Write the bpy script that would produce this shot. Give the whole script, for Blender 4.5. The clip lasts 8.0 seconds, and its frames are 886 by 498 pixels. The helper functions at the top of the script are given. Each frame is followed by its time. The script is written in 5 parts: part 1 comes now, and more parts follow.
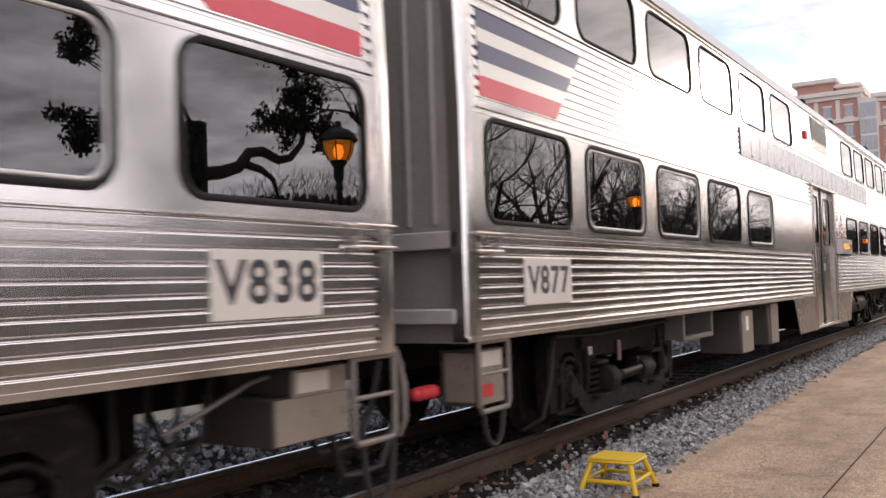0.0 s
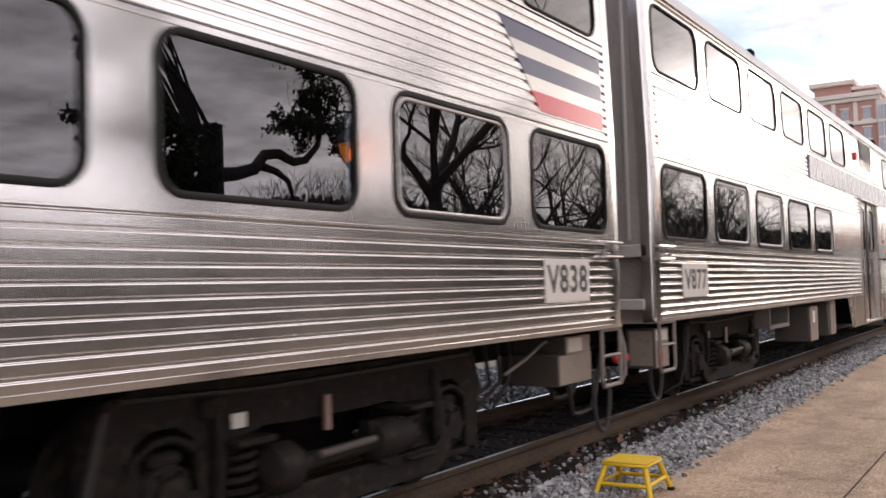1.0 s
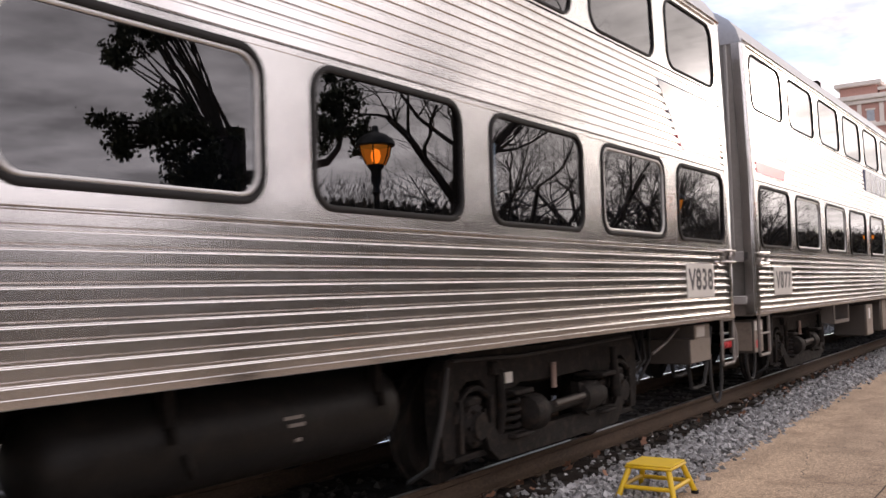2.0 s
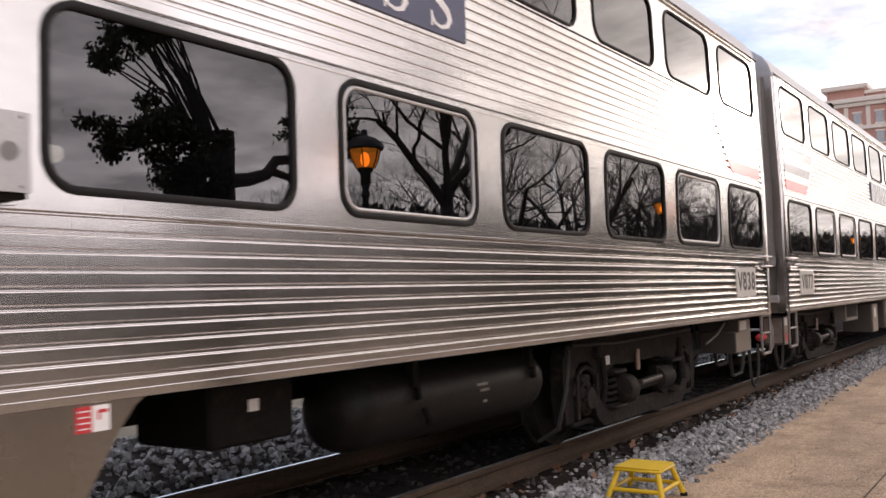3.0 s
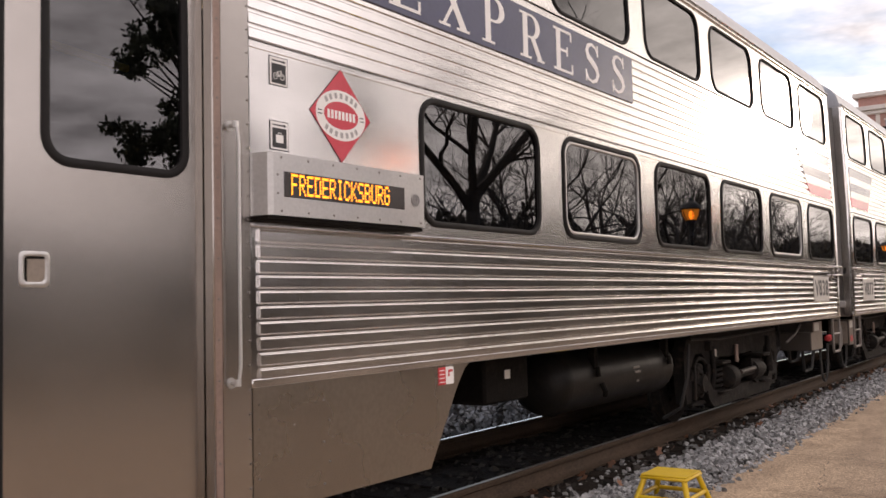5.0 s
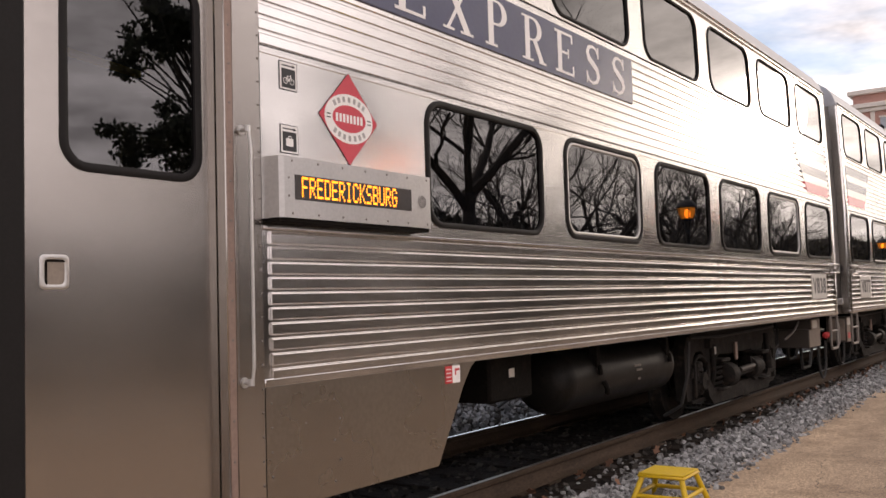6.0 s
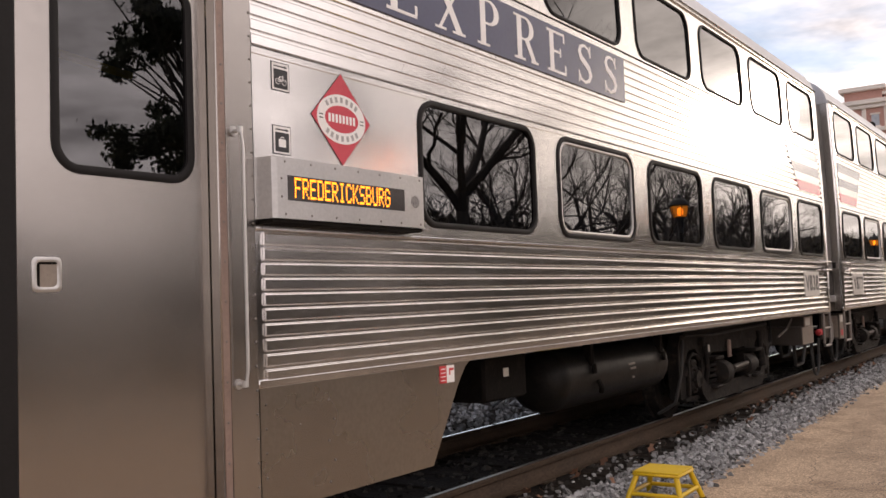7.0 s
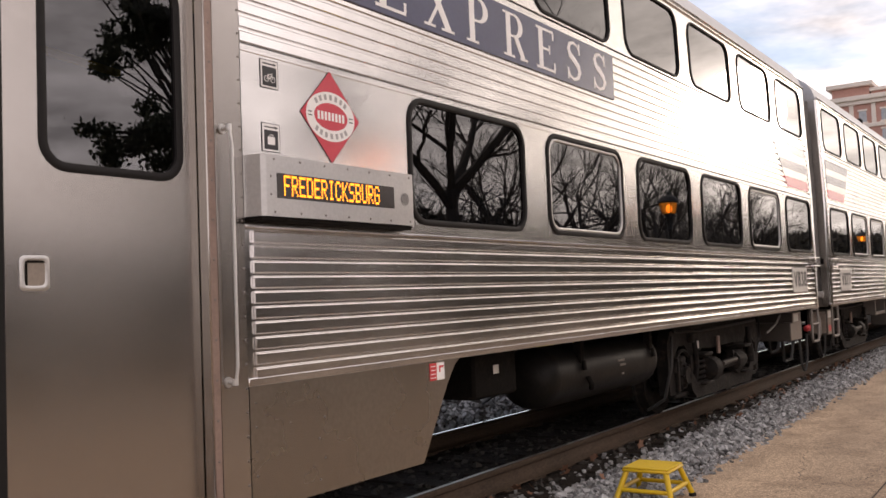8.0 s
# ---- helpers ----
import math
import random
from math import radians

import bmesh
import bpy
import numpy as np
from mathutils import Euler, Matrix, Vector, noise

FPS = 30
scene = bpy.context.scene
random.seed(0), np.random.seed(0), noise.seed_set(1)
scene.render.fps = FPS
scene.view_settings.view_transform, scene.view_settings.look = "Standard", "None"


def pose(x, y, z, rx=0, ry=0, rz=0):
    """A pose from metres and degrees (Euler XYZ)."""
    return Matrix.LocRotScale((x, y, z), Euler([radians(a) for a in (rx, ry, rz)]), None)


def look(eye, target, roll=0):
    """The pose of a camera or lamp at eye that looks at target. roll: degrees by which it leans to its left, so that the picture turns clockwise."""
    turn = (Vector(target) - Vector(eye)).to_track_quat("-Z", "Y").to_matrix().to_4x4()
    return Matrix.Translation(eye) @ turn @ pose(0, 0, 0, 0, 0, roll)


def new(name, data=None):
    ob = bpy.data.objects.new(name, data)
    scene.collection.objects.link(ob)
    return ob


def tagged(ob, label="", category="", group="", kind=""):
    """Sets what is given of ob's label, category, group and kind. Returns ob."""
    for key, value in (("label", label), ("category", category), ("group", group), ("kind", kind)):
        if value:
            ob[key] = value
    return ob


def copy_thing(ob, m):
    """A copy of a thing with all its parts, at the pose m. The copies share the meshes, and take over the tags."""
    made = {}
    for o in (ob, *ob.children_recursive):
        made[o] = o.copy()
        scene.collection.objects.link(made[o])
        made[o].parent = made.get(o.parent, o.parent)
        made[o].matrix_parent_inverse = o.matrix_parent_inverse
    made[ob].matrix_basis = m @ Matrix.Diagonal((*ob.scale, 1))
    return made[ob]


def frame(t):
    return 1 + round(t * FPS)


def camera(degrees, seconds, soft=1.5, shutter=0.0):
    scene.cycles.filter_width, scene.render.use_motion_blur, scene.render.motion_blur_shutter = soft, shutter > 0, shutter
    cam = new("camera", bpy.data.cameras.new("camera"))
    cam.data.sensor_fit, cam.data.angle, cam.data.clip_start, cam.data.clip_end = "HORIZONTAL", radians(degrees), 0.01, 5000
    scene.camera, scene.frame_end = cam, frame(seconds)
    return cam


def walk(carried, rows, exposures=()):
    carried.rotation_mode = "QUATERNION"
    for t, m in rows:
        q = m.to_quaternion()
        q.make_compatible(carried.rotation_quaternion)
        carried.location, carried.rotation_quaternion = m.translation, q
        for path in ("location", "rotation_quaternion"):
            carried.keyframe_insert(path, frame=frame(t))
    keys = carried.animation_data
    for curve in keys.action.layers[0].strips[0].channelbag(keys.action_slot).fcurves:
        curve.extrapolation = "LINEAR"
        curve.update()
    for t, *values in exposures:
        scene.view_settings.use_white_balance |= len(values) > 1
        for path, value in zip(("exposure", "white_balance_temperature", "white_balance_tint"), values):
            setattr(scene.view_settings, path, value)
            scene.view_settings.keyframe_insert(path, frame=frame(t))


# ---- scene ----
# ---------------------------------------------------------------- camera
cam = camera(51.33, 8.0, soft=1.55, shutter=0.5)
EYE = 1.37                     # eye above the rail tops
ROWS = [  # seconds, yaw, pitch, roll
    (0.0, 32.407, 2.325, 1.762), (0.5, 32.655, 2.337, 1.615), (1.0, 33.317, 2.466, 1.585),
    (1.5, 34.298, 2.567, 1.685), (2.0, 34.684, 2.641, 1.623), (3.3, 33.915, 2.838, 1.719),
    (3.5, 34.044, 2.869, 1.808), (4.0, 34.474, 3.010, 1.711), (4.5, 35.122, 3.169, 1.409),
    (5.0, 35.616, 3.166, 1.276), (6.5, 35.200, 3.164, 1.885), (7.0, 35.030, 3.143, 2.048),
    (7.5, 34.884, 3.083, 2.182), (8.0, 34.400, 2.954, 2.248),
]
walk(cam, [(t, pose(0, 0, EYE, 90 + p, r, y)) for t, y, p, r in ROWS], [(0.0, 0.18, 6650, 17), (2.0, 0.16, 6700, 18), (3.5, 0.04, 6900, 18), (8.0, -0.06, 7150, 18)])

# way of the train along the track, metres
RUN = [(0.0, 0.0), (0.5, 1.644), (1.0, 3.150), (1.5, 4.487), (2.0, 5.655), (2.75, 7.17), (3.3, 8.10), (3.5, 8.401),
       (4.0, 9.027), (4.5, 9.494), (5.0, 9.787), (5.3, 9.862), (5.7, 9.882), (6.5, 9.882), (8.0, 9.882)]

# ---------------------------------------------------------------- light
SUN_WAY = Vector((0.258, 0.947, 0.195)).normalized()
world = bpy.data.worlds.new("sky")
scene.world = world
world.use_nodes = True


def nd(nt, kind, **values):
    n = nt.nodes.new(kind)
    for k, v in values.items():
        if k == "ins":
            for s, x in v.items():
                n.inputs[s].default_value = x
        else:
            setattr(n, k, v)
    return n


def make_sky():
    nt = world.node_tree
    nt.nodes.clear()
    lk = nt.links.new
    out = nd(nt, "ShaderNodeOutputWorld")
    sky = nd(nt, "ShaderNodeTexSky", sky_type="NISHITA", sun_disc=False, sun_elevation=math.asin(SUN_WAY.z),
             sun_rotation=math.atan2(SUN_WAY.x, SUN_WAY.y), air_density=1.0, dust_density=0.15, ozone_density=3.0)
    clear = nd(nt, "ShaderNodeBackground", ins={"Strength": 0.17})
    lk(sky.outputs[0], clear.inputs["Color"])
    co = nd(nt, "ShaderNodeTexCoord")
    sep = nd(nt, "ShaderNodeSeparateXYZ")
    lk(co.outputs["Generated"], sep.inputs[0])
    # clouds lie on a flat layer overhead
    up = nd(nt, "ShaderNodeMath", operation="MAXIMUM", ins={1: 0.0})
    lk(sep.outputs["Z"], up.inputs[0])
    lift = nd(nt, "ShaderNodeMath", operation="ADD", ins={1: 0.13})
    lk(up.outputs[0], lift.inputs[0])
    flat = nd(nt, "ShaderNodeVectorMath", operation="DIVIDE")
    lk(co.outputs["Generated"], flat.inputs[0])
    lk(lift.outputs[0], flat.inputs[1])
    n1 = nd(nt, "ShaderNodeTexNoise", ins={"Scale": 0.85, "Detail": 7.0, "Roughness": 0.55, "Distortion": 0.4})
    lk(flat.outputs[0], n1.inputs["Vector"])
    cover = nd(nt, "ShaderNodeMapRange", interpolation_type="SMOOTHSTEP", ins={"From Min": 0.34, "From Max": 0.54, "To Min": 0.3})
    # the cloud bank thickens away from the track
    bank = nd(nt, "ShaderNodeMath", operation="MULTIPLY_ADD", ins={1: 0.34})
    lk(sep.outputs["X"], bank.inputs[0])
    lk(n1.outputs["Fac"], bank.inputs[2])
    lk(bank.outputs[0], cover.inputs["Value"])
    n2 = nd(nt, "ShaderNodeTexNoise", ins={"Scale": 1.9, "Detail": 5.0, "Roughness": 0.6})
    lk(flat.outputs[0], n2.inputs["Vector"])
    thick = nd(nt, "ShaderNodeMapRange", ins={"From Min": 0.36, "From Max": 0.64, "To Min": 1.42, "To Max": 0.56})
    lk(n2.outputs["Fac"], thick.inputs["Value"])
    # cloud brightens towards the veiled sun
    dot = nd(nt, "ShaderNodeVectorMath", operation="DOT_PRODUCT", ins={1: SUN_WAY})
    lk(co.outputs["Generated"], dot.inputs[0])
    near = nd(nt, "ShaderNodeMapRange", ins={"From Min": 0.2, "From Max": 1.0})
    lk(dot.outputs["Value"], near.inputs["Value"])
    glow = nd(nt, "ShaderNodeMath", operation="POWER", ins={1: 11.0})
    lk(near.outputs[0], glow.inputs[0])
    veil = nd(nt, "ShaderNodeMath", operation="MULTIPLY_ADD", ins={1: 0.15, 2: 1.30})
    lk(glow.outputs[0], veil.inputs[0])
    # soft disc of light round the veiled sun
    front_of = nd(nt, "ShaderNodeMath", operation="MAXIMUM", ins={1: 0.0})
    lk(dot.outputs["Value"], front_of.inputs[0])
    halo = nd(nt, "ShaderNodeMath", operation="POWER", ins={1: 260.0})
    lk(front_of.outputs[0], halo.inputs[0])
    gain = nd(nt, "ShaderNodeMath", operation="MULTIPLY_ADD", ins={1: 2.2})
    lk(halo.outputs[0], gain.inputs[0])
    lk(veil.outputs[0], gain.inputs[2])
    low = nd(nt, "ShaderNodeMapRange", interpolation_type="SMOOTHSTEP", ins={"From Min": 0.02, "From Max": 0.36, "To Min": 1.3, "To Max": 1.02})
    lk(up.outputs[0], low.inputs["Value"])
    deep = nd(nt, "ShaderNodeMath", operation="MULTIPLY")
    lk(gain.outputs[0], deep.inputs[0])
    lk(low.outputs[0], deep.inputs[1])
    power = nd(nt, "ShaderNodeMath", operation="MULTIPLY")
    lk(deep.outputs[0], power.inputs[0])
    lk(thick.outputs[0], power.inputs[1])
    tint = nd(nt, "ShaderNodeMixRGB", ins={"Color1": (0.93, 0.91, 0.945, 1), "Color2": (1.0, 0.95, 0.87, 1)})
    lk(glow.outputs[0], tint.inputs["Fac"])
    cloud = nd(nt, "ShaderNodeBackground")
    lk(tint.outputs[0], cloud.inputs["Color"])
    lk(power.outputs[0], cloud.inputs["Strength"])
    mix = nd(nt, "ShaderNodeMixShader")
    lk(cover.outputs[0], mix.inputs["Fac"])
    lk(clear.outputs[0], mix.inputs[1])
    lk(cloud.outputs[0], mix.inputs[2])
    lk(mix.outputs[0], out.inputs["Surface"])


make_sky()
sun = new("sun", bpy.data.lights.new("sun", "SUN"))
sun.data.energy, sun.data.angle, sun.data.color = 0.13, radians(5.0), (1.0, 0.90, 0.76)
sun.matrix_world = look((0, 0, 30), Vector((0, 0, 30)) - SUN_WAY)


# ---------------------------------------------------------------- materials
def material(name, color, rough=0.5, metal=0.0, vary=0.12, scale=3.0, fine=60.0, bump=0.0, bump_scale=80.0, stretch=(1, 1, 1),
             second=None, spec=0.5, island=0.0, space="Object", rough_vary=0.12, dirt=None, dirt_cut=(0.55, 0.75), speck=False, bump_detail=4.0):
    m = bpy.data.materials.new(name)
    m.use_nodes = True
    nt = m.node_tree
    lk = nt.links.new
    b = nt.nodes["Principled BSDF"]
    b.inputs["Metallic"].default_value = metal
    b.inputs["Specular IOR Level"].default_value = spec
    co = nd(nt, "ShaderNodeTexCoord")
    mp = nd(nt, "ShaderNodeMapping", ins={"Scale": stretch})
    lk(co.outputs[space], mp.inputs[0])
    n1 = nd(nt, "ShaderNodeTexNoise", ins={"Scale": scale, "Detail": 4.0, "Roughness": 0.6})
    n2 = nd(nt, "ShaderNodeTexNoise", ins={"Scale": fine, "Detail": 3.0})
    lk(mp.outputs[0], n1.inputs["Vector"])
    lk(mp.outputs[0], n2.inputs["Vector"])
    add = nd(nt, "ShaderNodeMath", operation="ADD")
    lk(n1.outputs["Fac"], add.inputs[0])
    lk(n2.outputs["Fac"], add.inputs[1])
    rng = nd(nt, "ShaderNodeMapRange", ins={"From Min": 0.65, "From Max": 1.35, "To Min": 0.0, "To Max": 1.0})
    lk(add.outputs[0], rng.inputs["Value"])
    c = Vector(color)
    lo = (*(c * (1 - vary)), 1)
    hi = (*(second if second else c * (1 + vary)), 1)
    mix = nd(nt, "ShaderNodeMixRGB", ins={"Color1": lo, "Color2": hi})
    lk(rng.outputs[0], mix.inputs["Fac"])
    col = mix.outputs[0]
    if island:
        geo = nd(nt, "ShaderNodeNewGeometry")
        r2 = nd(nt, "ShaderNodeMapRange", ins={"To Min": 1 - island, "To Max": 1 + island})
        lk(geo.outputs["Random Per Island"], r2.inputs["Value"])
        mul = nd(nt, "ShaderNodeVectorMath", operation="SCALE")
        lk(col, mul.inputs[0])
        lk(r2.outputs[0], mul.inputs["Scale"])
        col = mul.outputs[0]
    if dirt:
        n3 = nd(nt, "ShaderNodeTexNoise", ins={"Scale": scale * 2.3, "Detail": 6.0, "Roughness": 0.7})
        lk(co.outputs[space], n3.inputs["Vector"])
        r3 = nd(nt, "ShaderNodeMapRange", ins={"From Min": dirt_cut[0], "From Max": dirt_cut[1]})
        lk(n3.outputs["Fac"], r3.inputs["Value"])
        m3 = nd(nt, "ShaderNodeMixRGB", ins={"Color2": (*dirt, 1)})
        lk(r3.outputs[0], m3.inputs["Fac"])
        lk(col, m3.inputs["Color1"])
        col = m3.outputs[0]
    if speck:      # single stones showing in the surface
        vo = nd(nt, "ShaderNodeTexVoronoi", ins={"Scale": 85.0})
        lk(co.outputs[space], vo.inputs["Vector"])
        bw = nd(nt, "ShaderNodeRGBToBW")
        lk(vo.outputs["Color"], bw.inputs[0])
        r5 = nd(nt, "ShaderNodeMapRange", ins={"From Min": 0.15, "From Max": 0.85, "To Min": 0.55, "To Max": 1.45})
        lk(bw.outputs[0], r5.inputs["Value"])
        ml = nd(nt, "ShaderNodeVectorMath", operation="SCALE")
        lk(col, ml.inputs[0])
        lk(r5.outputs[0], ml.inputs["Scale"])
        col = ml.outputs[0]
    lk(col, b.inputs["Base Color"])
    rr = nd(nt, "ShaderNodeMapRange", ins={"From Min": 0.3, "From Max": 0.7, "To Min": max(0.02, rough - rough_vary * rough), "To Max": min(1, rough + rough_vary * rough)})
    lk(n1.outputs["Fac"], rr.inputs["Value"])
    lk(rr.outputs[0], b.inputs["Roughness"])
    if bump:
        n4 = nd(nt, "ShaderNodeTexNoise", ins={"Scale": bump_scale, "Detail": bump_detail})
        lk(mp.outputs[0], n4.inputs["Vector"])
        bp = nd(nt, "ShaderNodeBump", ins={"Strength": 1.0, "Distance": bump})
        lk(n4.outputs["Fac"], bp.inputs["Height"])
        lk(bp.outputs[0], b.inputs["Normal"])
    return m


def glow_material(name, color, strength):
    m = bpy.data.materials.new(name)
    m.use_nodes = True
    b = m.node_tree.nodes["Principled BSDF"]
    b.inputs["Base Color"].default_value = (*color, 1)
    b.inputs["Emission Color"].default_value = (*color, 1)
    b.inputs["Emission Strength"].default_value = strength
    return m


def glass_material(name, tint, ior=1.75):
    m = bpy.data.materials.new(name)
    m.use_nodes = True
    nt = m.node_tree
    nt.nodes.clear()
    lk = nt.links.new
    out = nd(nt, "ShaderNodeOutputMaterial")
    fr = nd(nt, "ShaderNodeFresnel", ins={"IOR": ior})
    clear = nd(nt, "ShaderNodeBsdfTransparent", ins={"Color": (*tint, 1)})
    gloss = nd(nt, "ShaderNodeBsdfGlossy", ins={"Roughness": 0.006, "Color": (0.95, 0.95, 0.97, 1)})
    co = nd(nt, "ShaderNodeTexCoord")
    n = nd(nt, "ShaderNodeTexNoise", ins={"Scale": 1.6, "Detail": 1.0})
    lk(co.outputs["Object"], n.inputs["Vector"])
    bp = nd(nt, "ShaderNodeBump", ins={"Strength": 1.0, "Distance": 0.0005})
    lk(n.outputs["Fac"], bp.inputs["Height"])
    lk(bp.outputs[0], gloss.inputs["Normal"])
    mix = nd(nt, "ShaderNodeMixShader")
    lk(fr.outputs[0], mix.inputs["Fac"])
    lk(clear.outputs[0], mix.inputs[1])
    lk(gloss.outputs[0], mix.inputs[2])
    lk(mix.outputs[0], out.inputs["Surface"])
    return m


STEEL = material("stainless_steel", (0.75, 0.73, 0.715), 0.18, 1.0, 0.05, 1.2, 12, 0.0009, 1.0, (1, 0.6, 1.6), rough_vary=0.25, bump_detail=1.0)
FLUTE = material("fluted_steel", (0.74, 0.72, 0.71), 0.13, 1.0, 0.05, 1.2, 10, 0.0003, 1.1, (1, 0.6, 1.0), rough_vary=0.2, bump_detail=1.0)
LOW_FLUTE = material("worn_fluted_steel", (0.73, 0.705, 0.69), 0.18, 1.0, 0.05, 1.2, 10, 0.0003, 1.1, (1, 0.6, 1.0), rough_vary=0.2, bump_detail=1.0)
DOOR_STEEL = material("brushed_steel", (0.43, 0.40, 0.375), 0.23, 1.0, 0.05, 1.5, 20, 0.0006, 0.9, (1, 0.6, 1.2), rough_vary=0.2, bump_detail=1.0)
BOX_STEEL = material("dull_steel", (0.52, 0.51, 0.50), 0.42, 0.8, 0.1, 4.0, 60, 0.0001, 40)
SKIRT_STEEL = material("skirt_steel", (0.32, 0.292, 0.26), 0.28, 0.95, 0.1, 1.3, 40, 0.0004, 2.0, dirt=(0.26, 0.235, 0.205), dirt_cut=(0.62, 0.95))
GREY_PAINT = material("grey_end_paint", (0.25, 0.235, 0.225), 0.5, 0.0, 0.15, 2.0, 30, 0.001, 30)
GREY_RIB = material("grey_rib_paint", (0.36, 0.345, 0.335), 0.5, 0.0, 0.1, 3.0, 30)
ROOF_PAINT = material("roof_steel", (0.48, 0.48, 0.50), 0.38, 0.85, 0.1, 1.0, 20, 0.002, 6)
RUBBER = material("black_rubber", (0.011, 0.010, 0.010), 0.6, 0.0, 0.2, 6, 80, spec=0.2)
GLASS = glass_material("tinted_glass", (0.10, 0.105, 0.11), 2.08)
DOOR_GLASS = glass_material("door_glass", (0.22, 0.225, 0.235), 2.1)
INTERIOR = material("dark_interior", (0.09, 0.09, 0.10), 0.7, 0.0, 0.2, 2, 20)
SEAT_BLUE = material("seat_cloth", (0.06, 0.08, 0.14), 0.8, 0.0, 0.2, 8, 100)
# UNDER, TANK and TRUCK: grime, darkened further to hold the shade below the cars
UNDER = material("shaded_underframe_grime", (0.009, 0.0078, 0.007), 0.75, 0.0, 0.4, 5, 50, 0.003, 40, dirt=(0.02, 0.016, 0.013), spec=0.06)
TANK = material("shaded_tank_black", (0.009, 0.0082, 0.0076), 0.45, 0.0, 0.35, 4, 50, 0.002, 40, dirt=(0.018, 0.015, 0.0125), dirt_cut=(0.5, 0.75), spec=0.13)
TRUCK = material("shaded_truck_steel", (0.011, 0.0095, 0.0088), 0.7, 0.0, 0.45, 6, 60, 0.004, 50, dirt=(0.036, 0.027, 0.021), dirt_cut=(0.5, 0.72), spec=0.14)
TAN_BOX = material("tan_equipment_box", (0.24, 0.20, 0.165), 0.6, 0.0, 0.14, 4, 50, 0.001, 40, dirt=(0.12, 0.095, 0.075))
WEAR = material("brown_weathered_strip", (0.26, 0.185, 0.155), 0.5, 0.3, 0.2, 6, 60)
# on boxes, a dark copy of the tan: shade of the sides in colour
BOX_DARK = material("brown_box_steel", (0.055, 0.045, 0.038), 0.6, 0.0, 0.15, 4, 50, 0.001, 40)
LADDER = material("grey_brown_bar", (0.19, 0.17, 0.155), 0.5, 0.4, 0.15, 8, 60)
HOSE = material("rubber_hose", (0.02, 0.018, 0.017), 0.6, 0.0, 0.2, 8, 60)
HOSE_PALE = material("pale_conduit", (0.20, 0.18, 0.165), 0.5, 0.2, 0.15, 8, 60)
RED_PAINT = material("red_paint", (0.55, 0.04, 0.045), 0.45, 0.0, 0.1, 4, 60)
DECAL_RED = material("red_decal", (0.58, 0.06, 0.085), 0.2, 0.0, 0.07, 3, 40, spec=0.6)
DECAL_BLUE = material("blue_decal", (0.06, 0.066, 0.125), 0.2, 0.0, 0.08, 3, 40, spec=0.55)
DECAL_PALE = material("pale_decal", (0.66, 0.64, 0.61), 0.22, 0.4, 0.05, 3, 40)
WHITE = material("white_decal", (0.82, 0.80, 0.78), 0.5, 0.0, 0.05, 4, 60)
PLATE = material("number_board_white", (0.58, 0.555, 0.51), 0.45, 0.0, 0.06, 4, 60)
INK = material("dark_lettering", (0.022, 0.022, 0.025), 0.5, 0.0, 0.1, 5, 60)
LED = glow_material("amber_led", (1.0, 0.31, 0.015), 2.9)
AISLE_LAMP = glow_material("aisle_lamp_glass", (1.0, 0.9, 0.7), 2.0)
POLE_FILL = glow_material("pole_fill_glow", (1.0, 0.85, 0.62), 7.0)
LED_DARK = material("led_window", (0.035, 0.03, 0.028), 0.15, 0.0, 0.1, 5, 60)
YELLOW = material("yellow_paint", (0.62, 0.40, 0.012), 0.42, 0.0, 0.08, 5, 80, 0.0006, 60, dirt=(0.30, 0.20, 0.03), dirt_cut=(0.62, 0.8))
YELLOW_TREAD = material("yellow_grit_tread", (0.62, 0.41, 0.02), 0.75, 0.0, 0.16, 9, 220, 0.002, 260)
# rail, tie, mid-track stone and bed colours are lowered for the train's shade
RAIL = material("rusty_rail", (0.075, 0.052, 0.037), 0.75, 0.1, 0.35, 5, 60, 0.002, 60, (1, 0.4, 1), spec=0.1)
# near rail's head: reflection of the dark underside put into a duller colour
RAIL_TOP_SHADED = material("shaded_rail_head", (0.22, 0.20, 0.185), 0.35, 0.7, 0.15, 3, 40, 0.0, 1, (1, 0.1, 1))
RAIL_TOP = material("polished_rail_head", (0.62, 0.62, 0.63), 0.09, 1.0, 0.08, 3, 40, 0.0, 1, (1, 0.1, 1))
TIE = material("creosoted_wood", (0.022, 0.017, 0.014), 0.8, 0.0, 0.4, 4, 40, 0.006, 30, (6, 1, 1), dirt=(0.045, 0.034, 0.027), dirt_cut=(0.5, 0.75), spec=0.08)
SHADE_STONE = material("shaded_ballast", (0.055, 0.049, 0.044), 0.85, 0.0, 0.3, 12, 120, 0.003, 90, island=0.7, spec=0.15)
STONE = material("grey_ballast", (0.27, 0.27, 0.27), 0.75, 0.0, 0.3, 12, 120, 0.003, 90, island=0.6, dirt=(0.17, 0.12, 0.09), dirt_cut=(0.56, 0.74))
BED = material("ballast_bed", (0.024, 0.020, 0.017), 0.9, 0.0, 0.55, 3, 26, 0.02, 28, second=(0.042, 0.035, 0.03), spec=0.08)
PAVE = material("exposed_aggregate", (0.385, 0.27, 0.178), 0.85, 0.0, 0.32, 1.0, 60, 0.004, 110, (1.9, 0.45, 1), speck=True, second=(0.59, 0.435, 0.295), dirt=(0.24, 0.165, 0.108), dirt_cut=(0.48, 0.72))
JOINT = material("joint_filler", (0.075, 0.06, 0.048), 0.95, 0.0, 0.3, 4, 40)
